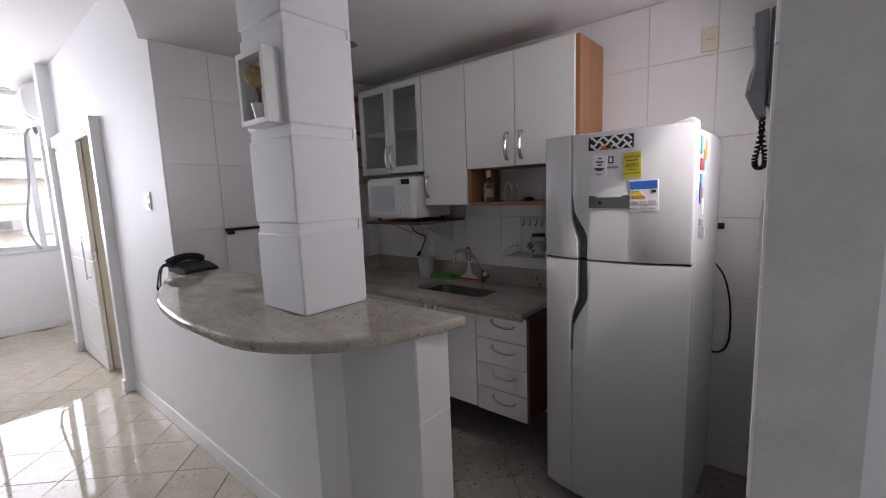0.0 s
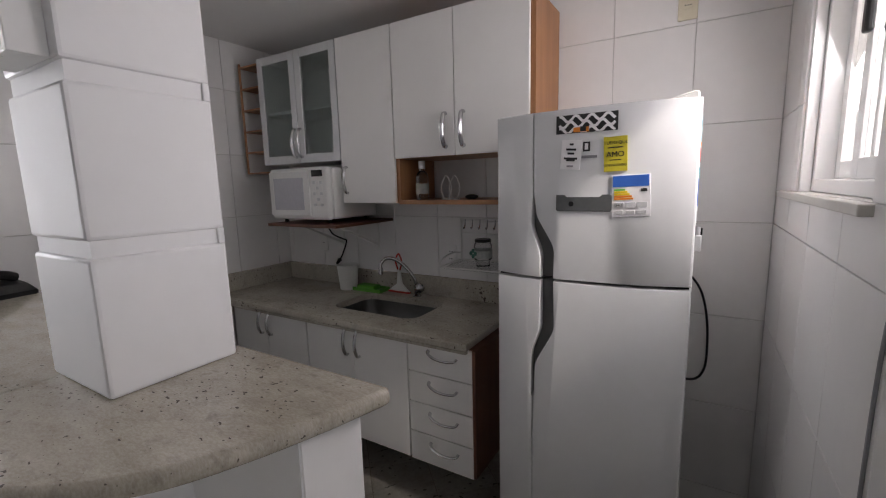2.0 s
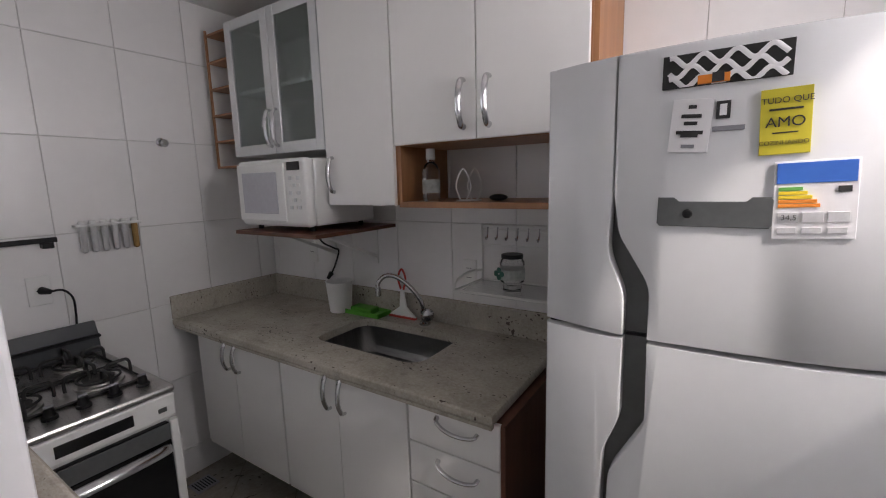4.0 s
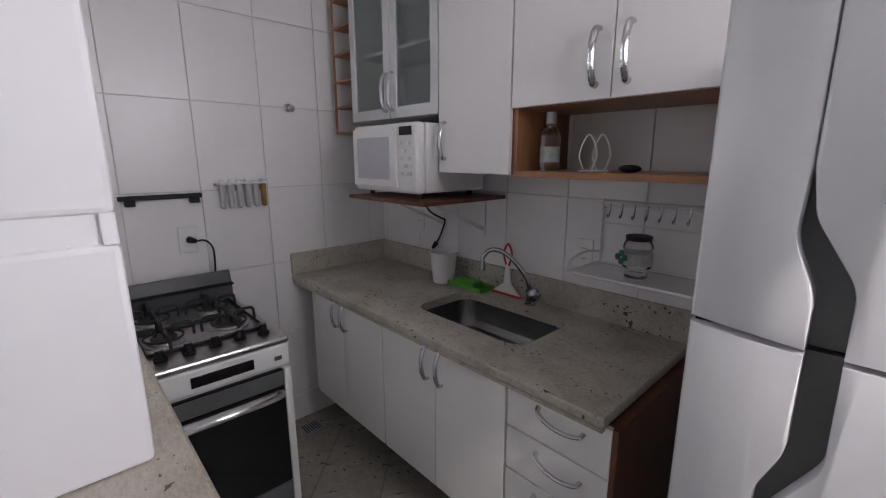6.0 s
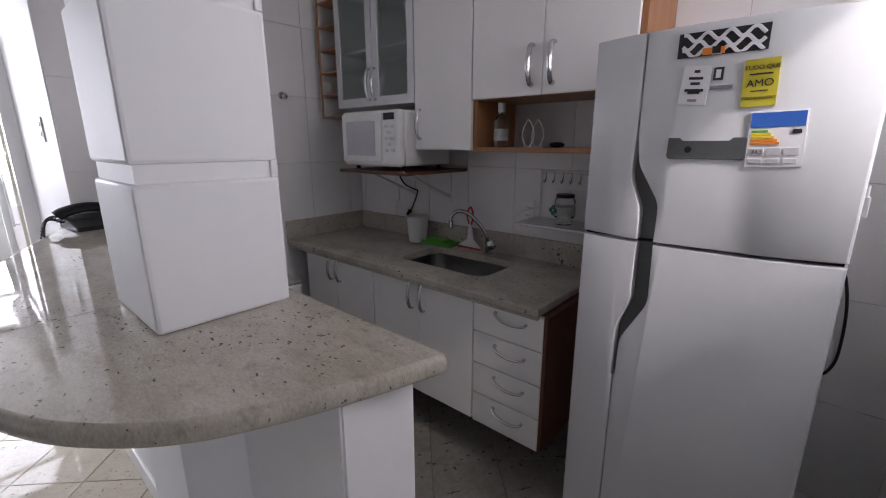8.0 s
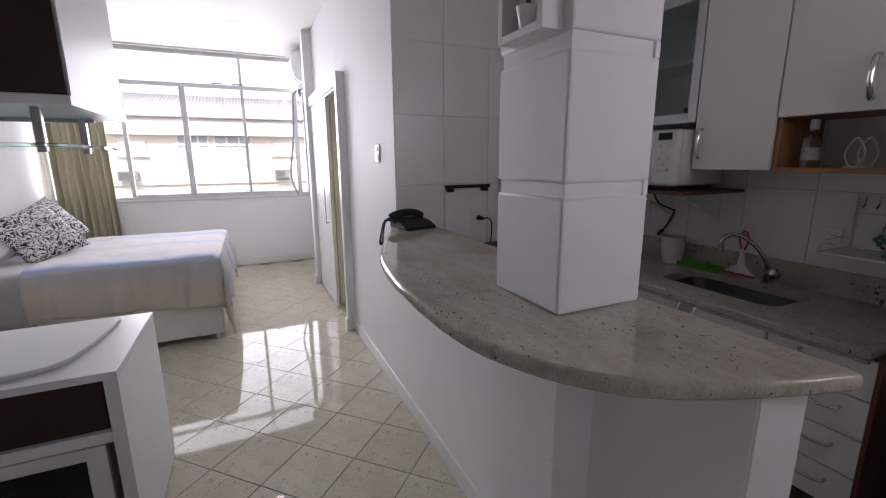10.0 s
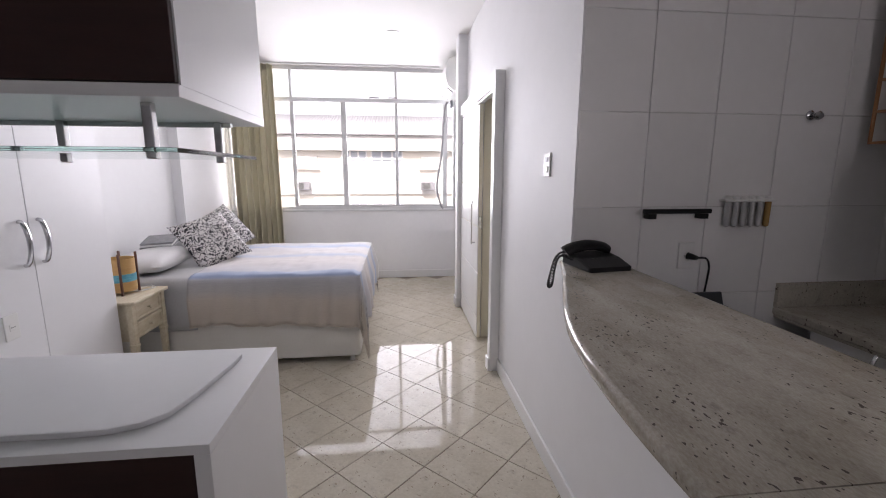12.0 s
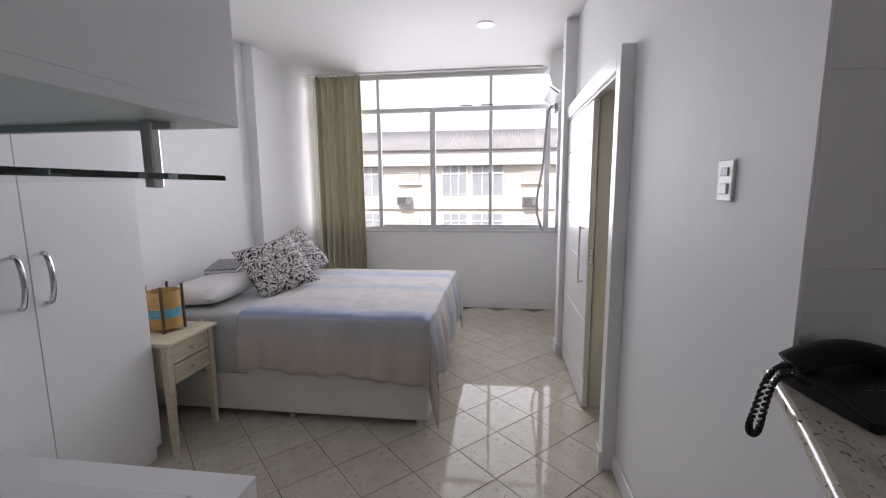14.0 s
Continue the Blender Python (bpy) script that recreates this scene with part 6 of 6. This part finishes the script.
part("middle_shelf", box(DX0 + 0.019, DX1, -1.845, -0.0405, 0.525, 0.565), M_LAMG, dk)
part("drawer_front", box(DX1 - 0.030, DX1 - 0.012, -1.0, -0.045, 0.572, 0.754, 0.001), M_WENGE, dk, "dark wenge drawer front")
part("drawer_front", box(DX1 - 0.030, DX1 - 0.012, -1.84, -1.004, 0.572, 0.754, 0.001), M_WENGE, dk, "dark wenge drawer front")
part("partition", box(DX0 + 0.019, DX1 - 0.012, -1.02, -1.0, 0.081, 0.5245), M_LAMG, dk)
leafp = [(-2.50, -1.80), (-2.02, -1.80), (-2.02, -0.36), (-2.025, -0.29), (-2.05, -0.215), (-2.10, -0.165), (-2.22, -0.135), (-2.42, -0.105), (-2.50, -0.10)]
part("loose_leaf", prism(leafp, 0.7875, 0.805, 0.003, 2), M_LAMG, dk, "white loose board with a rounded corner")
# small bar fridge in the unit
mf = thing("mini_fridge", (-2.25, -0.53, 0.08), "small white cabinet appliance with a black glass front", "mini fridge")
part("body", box(-2.52, -2.02, -0.97, -0.09, 0.0805, 0.50, 0.004), M_WHITEP, mf)
part("frame", box(-2.0195, -1.985, -0.97, -0.075, 0.0815, 0.502, 0.004), M_LAMG, mf)
part("glass", box(-1.9848, -1.981, -0.915, -0.135, 0.12, 0.455, 0.001), M_BLACKG, mf, "black glass front")

# ---- hanging cabinet with glass shelf ----
hc = thing("hanging_cabinet", (-2.3, -0.9, 1.66), "ceiling-hung white cabinet with dark wenge doors", "cabinet")
HX0, HX1 = -2.64, -1.985
part("body", box(HX0, HX1 - 0.02, -1.845, 0.0, 1.695, Z_ROOM - 0.003), M_LAMG, hc)
part("bottom_board", box(HX0, HX1, -1.845, 0.002, 1.665, 1.6945, 0.002), M_LAMG, hc)
for y0, y1, hy in ((-0.466, -0.004, -0.42), (-0.934, -0.470, -0.52), (-1.40, -0.938, -0.99), (-1.84, -1.404, -1.45)):
    d = part("door", box(HX1 - 0.019, HX1, y0, y1, 1.698, 2.60, 0.002), M_WENGE, hc, "dark wenge door")
    bow_handle((HX1, hy, 1.945), (HX1, hy, 1.755), (0.036, 0, 0), d, 0.006)
    part("top_door", box(HX1 - 0.019, HX1, y0, y1, 2.604, Z_ROOM - 0.006, 0.002), M_WENGE, hc, "dark wenge door")
part("light_rail", box(HX0 + 0.10, HX0 + 0.12, -1.0, -0.08, 1.650, 1.6645), M_ALU, hc)
gs = thing("glass_shelf", (-2.25, -0.9, 1.53), "green-edged glass shelf hung on steel brackets", "shelf")
part("glass", prism([(-2.62, -1.84), (-2.03, -1.84), (-2.03, -0.06), (-2.05, -0.045), (-2.62, -0.03)], 1.541, 1.553, 0.001, 1), M_SHELFG, gs)
for y in (-0.115, -0.62, -1.3):
    for x in (-2.085, -2.515):
        part("bracket", box(x, x + 0.025, y - 0.0125, y + 0.0125, 1.525, 1.6645, 0.003), M_CHROME, gs)

# ---- across the street ----
M_STUCCO = surf("cream_stucco", (0.80, 0.76, 0.68), (0.85, 0.82, 0.76), 0.6, 0.9, bumps=0.4, bscale=20)
M_STUCCOW = surf("white_stucco", (0.80, 0.79, 0.77), (0.86, 0.85, 0.83), 0.6, 0.9, bumps=0.4, bscale=20)
M_ROOF = surf("fibre_cement_roof", (0.29, 0.295, 0.31), (0.38, 0.385, 0.40), 1.2, 0.9, bumps=0.4, bscale=10)
M_CONC = surf("concrete", (0.50, 0.47, 0.43), (0.60, 0.57, 0.53), 1.0, 0.9)
M_BLUEGL = surf("blue_grey_pane", (0.36, 0.40, 0.46), (0.48, 0.52, 0.57), 3, 0.15)
M_ROAD = surf("asphalt", (0.045, 0.045, 0.048), (0.06, 0.06, 0.062), 2, 0.9, bumps=0.5)
structure("ground", box(-600, 600, -600, 600, -13.3, -13.1), M_ROAD, "dark asphalt street far below the window", "ground")
XF = -20.0
hs = thing("apartment_building", (XF - 4, -1.0, -9.0), "cream apartment building with corrugated roof across the street", "building")
wl = part("wall", box(XF - 9, XF, -26, 24, -9.0, 2.75), M_STUCCO, hs)
part("cornice", box(XF - 9.3, XF + 0.35, -26.2, 24.2, 2.46, 3.10, 0.03), M_STUCCOW, hs, "white rendered eaves band")
bm = bmesh.new()
prev = None
n = 2000
for i in range(n + 1):
    y = -26.5 + 51 * i / n
    dz = 0.022 * math.sin(i * 2 * math.pi / 5)
    a, b = bm.verts.new((XF + 0.5, y, 3.12 + dz)), bm.verts.new((XF - 3.2, y, 4.35 + dz))
    if prev:
        bm.faces.new((prev[0], a, b, prev[1]))
    prev = (a, b)
rf = part("roof", bm, M_ROOF, hs, smooth=60)
so = rf.modifiers.new("thick", "SOLIDIFY")
so.thickness = 0.03
part("roof_back", prism([(XF - 9.4, 3.12), (XF - 9.4, 3.0), (XF - 3.2, 4.2), (XF - 3.2, 4.32)], -26.5, 24.5, axis="y"), M_ROOF, hs)
for zf in (1.25, -0.75, -2.75, -4.75):
    part("floor_band", box(XF - 0.05, XF + 0.12, -26, 24, zf - 0.62, zf - 0.05, 0.02), M_STUCCOW, hs, "white rendered parapet band")


def shutter_window(y, z, w, h, kind):
    f = part("window", box(XF - 0.02, XF + 0.05, y, y + w, z, z + h), M_CONC if kind == "shutter" else M_BLUEGL, hs)
    if kind == "shutter":
        for k in range(5):
            part("slat", box(XF + 0.0505, XF + 0.075, y + 0.04, y + w - 0.04, z + 0.03 + k * (h / 5), z + (k + 1) * (h / 5) - 0.02), M_STUCCOW, f)
        part("sill", box(XF + 0.0505, XF + 0.16, y - 0.05, y + w + 0.05, z - 0.07, z - 0.001), M_STUCCOW, f)
    else:
        for k in range(4):
            yy = y + k * (w - 0.06) / 3
            part("mullion", box(XF + 0.0505, XF + 0.09, yy, yy + 0.06, z, z + h), M_STUCCOW, f)
        part("rail", box(XF + 0.0505, XF + 0.088, y, y + w, z + h * 0.72, z + h * 0.72 + 0.06), M_STUCCOW, f)
        if kind == "grille":
            for k in range(3):
                yc, zc = y + (k + 0.5) * w / 3, z + h * 0.36
                part("grille", tube([(XF + 0.12, yc - w / 7, zc - h * 0.3), (XF + 0.12, yc + w / 7, zc + h * 0.3)], 0.02, 5, 1), M_STUCCOW, f)
                part("grille", tube([(XF + 0.12, yc + w / 7, zc - h * 0.3), (XF + 0.12, yc - w / 7, zc + h * 0.3)], 0.02, 5, 1), M_STUCCOW, f)


for rep in (-11.6, -5.25, 0.0, 5.25, 10.5):
    for zf in (0.0, -2.0):
        shutter_window(-3.72 + rep, 1.75 + zf, 0.93, 0.5, "shutter")
        shutter_window(-1.83 + rep, 1.22 + zf, 1.1, 1.22, "plain" if zf == 0 else "grille")
        shutter_window(-0.58 + rep, 1.22 + zf, 1.38, 1.22, "plain" if zf == 0 else "grille")
for y, z in ((-3.75, 0.82), (1.55, 0.80), (-9.0, 0.82), (6.8, 0.80)):
    au = thing("window_air_conditioner", (XF + 0.2, y, z), "boxy air conditioner on the facade opposite", "air conditioner", "facade air conditioners")
    part("case", box(XF + 0.001, XF + 0.42, y, y + 0.62, z, z + 0.36, 0.02), M_MIDGREY, au)
    part("grille", box(XF + 0.4205, XF + 0.43, y + 0.06, y + 0.40, z + 0.05, z + 0.31, 0.004), M_GREYP, au)

# the facade stands some 25 m off
far = Matrix.Translation((-1.7, 0.5, 1.5)) @ Matrix.Scale(1.38, 4) @ Matrix.Translation((1.7, -0.5, -1.5))
for o in list(scene.objects):
    if o.parent is None and o.name.split(".")[0] in ("apartment_building", "window_air_conditioner"):
        o.matrix_basis = far @ o.matrix_basis

# far wall that the kitchen window gives on
structure("wall_light_shaft", box(6.0, 6.3, -14.0, 14.0, -13.0, 8.0), M_STUCCOW, "pale rendered wall of the light shaft", "wall")

# ---- tiles ----


def tile_mesh(name, w, h, mat, depth=0.006, bev=0.0015):
    """One tile, lying in its own xy plane with its face up."""
    bm = bmesh.new()
    bmesh.ops.create_cube(bm, size=1)
    bmesh.ops.transform(bm, matrix=Matrix.Translation((0, 0, depth / 2)) @ Matrix.Diagonal((w, h, depth, 1)), verts=bm.verts)
    es = [e for e in bm.edges if all(v.co.z > depth * 0.9 for v in e.verts)]
    bmesh.ops.bevel(bm, geom=es, offset=bev, segments=1, affect="EDGES")
    finish(bm, 30)
    me = bpy.data.meshes.new(name)
    bm.to_mesh(me)
    bm.free()
    me.materials.append(mat)
    return me


mesh_cache = {}


def lay(parent, w, h, mat, m, depth=0.006):
    key = (round(w, 3), round(h, 3), mat.name, depth)
    if key not in mesh_cache:
        mesh_cache[key] = tile_mesh("tile", w, h, mat, depth)
    ob = new("tile", mesh_cache[key])
    ob.parent = parent
    ob.matrix_basis = m
    return ob


def clad(parent, origin, u, normal, a0, a1, z0, z1, a_off, z_off, tw=0.310, th=0.397, gap=0.003, holes=()):
    """Tiles on a wall: u is the direction along it, normal points into the room."""
    u, n = Vector(u), Vector(normal)
    up = n.cross(u)
    rot = Matrix((u, up, n)).transposed().to_4x4()

    def cuts(lo, hi, off, step):
        k = math.floor((lo - off) / step)
        pts = [lo]
        while True:
            k += 1
            p = off + k * step
            if p >= hi - 0.02:
                break
            if p > lo + 0.02:
                pts.append(p)
        return pts + [hi]

    for ua, ub in zip(cuts(a0, a1, a_off, tw), cuts(a0, a1, a_off, tw)[1:]):
        for za, zb in zip(cuts(z0, z1, z_off, th), cuts(z0, z1, z_off, th)[1:]):
            pieces = [(ua, ub, za, zb)]
            for ha, hb, hz0, hz1 in holes:
                nxt = []
                for a, b, c, d in pieces:
                    if b <= ha or a >= hb or d <= hz0 or c >= hz1:
                        nxt.append((a, b, c, d))
                        continue
                    if c < hz0:
                        nxt.append((a, b, c, hz0))
                    if d > hz1:
                        nxt.append((a, b, hz1, d))
                    if a < ha:
                        nxt.append((a, ha, max(c, hz0), min(d, hz1)))
                    if b > hb:
                        nxt.append((hb, b, max(c, hz0), min(d, hz1)))
                pieces = nxt
            for a, b, c, d in pieces:
                if b - a < 0.012 or d - c < 0.012:
                    continue
                p = Vector(origin) + u * ((a + b) / 2) + Vector((0, 0, (c + d) / 2))
                lay(parent, b - a - gap, d - c - gap, M_WTILE, Matrix.Translation(p) @ rot)


ob = bpy.data.objects
# back wall: along +x, facing -y
clad(ob["wall_back"], (0, Y_BACK, 0), (1, 0, 0), (0, -1, 0), X_TILE + 0.006, X_RIGHT - 0.006, 0.0, Z_KIT - 0.001, -0.417, 0.15)
# side wall: along -y, facing +x
clad(ob["wall_tile"], (X_TILE - 0.002, 0, 0), (0, 1, 0), (1, 0, 0), 1.26, Y_BACK - 0.001, 0.0, Z_KIT - 0.001, 1.565 - 0.606, 0.157, tw=0.303)
# right wall: along +y, facing -x
clad(ob["wall_right"], (X_RIGHT, 0, 0), (0, -1, 0), (-1, 0, 0), -Y_BACK + 0.001, -1.251, 0.0, Z_KIT - 0.001, -2.58, 0.15, holes=[(-2.50, -1.80, 1.475, 2.25)])

# floor: square tiles laid on the diagonal
SIDE, NODE = 0.3125, (-2.85, 0.18)
R45 = Matrix.Rotation(radians(45), 4, "Z")
floor_ob = ob["floor"]


near = []
for i in range(-45, 45):
    for j in range(-45, 45):
        a, b = (i + 0.5) * SIDE, (j + 0.5) * SIDE
        x, y = NODE[0] + (a - b) / math.sqrt(2), NODE[1] + (a + b) / math.sqrt(2)
        if -7.25 < x < 1.7 and -2.05 < y < 3.1:
            inside = (-7.0 < x < 0.88 and -1.95 < y < 1.30) or (-2.80 < x < 0.3 and 1.2 < y < 2.98) or (-5.5 < x < -3.8 and 1.2 < y < 2.1)
            if inside:
                near.append((x, y))
near.sort(key=lambda p: (p[0] + 2.9) ** 2 + (p[1] - 0.3) ** 2)
for x, y in near:
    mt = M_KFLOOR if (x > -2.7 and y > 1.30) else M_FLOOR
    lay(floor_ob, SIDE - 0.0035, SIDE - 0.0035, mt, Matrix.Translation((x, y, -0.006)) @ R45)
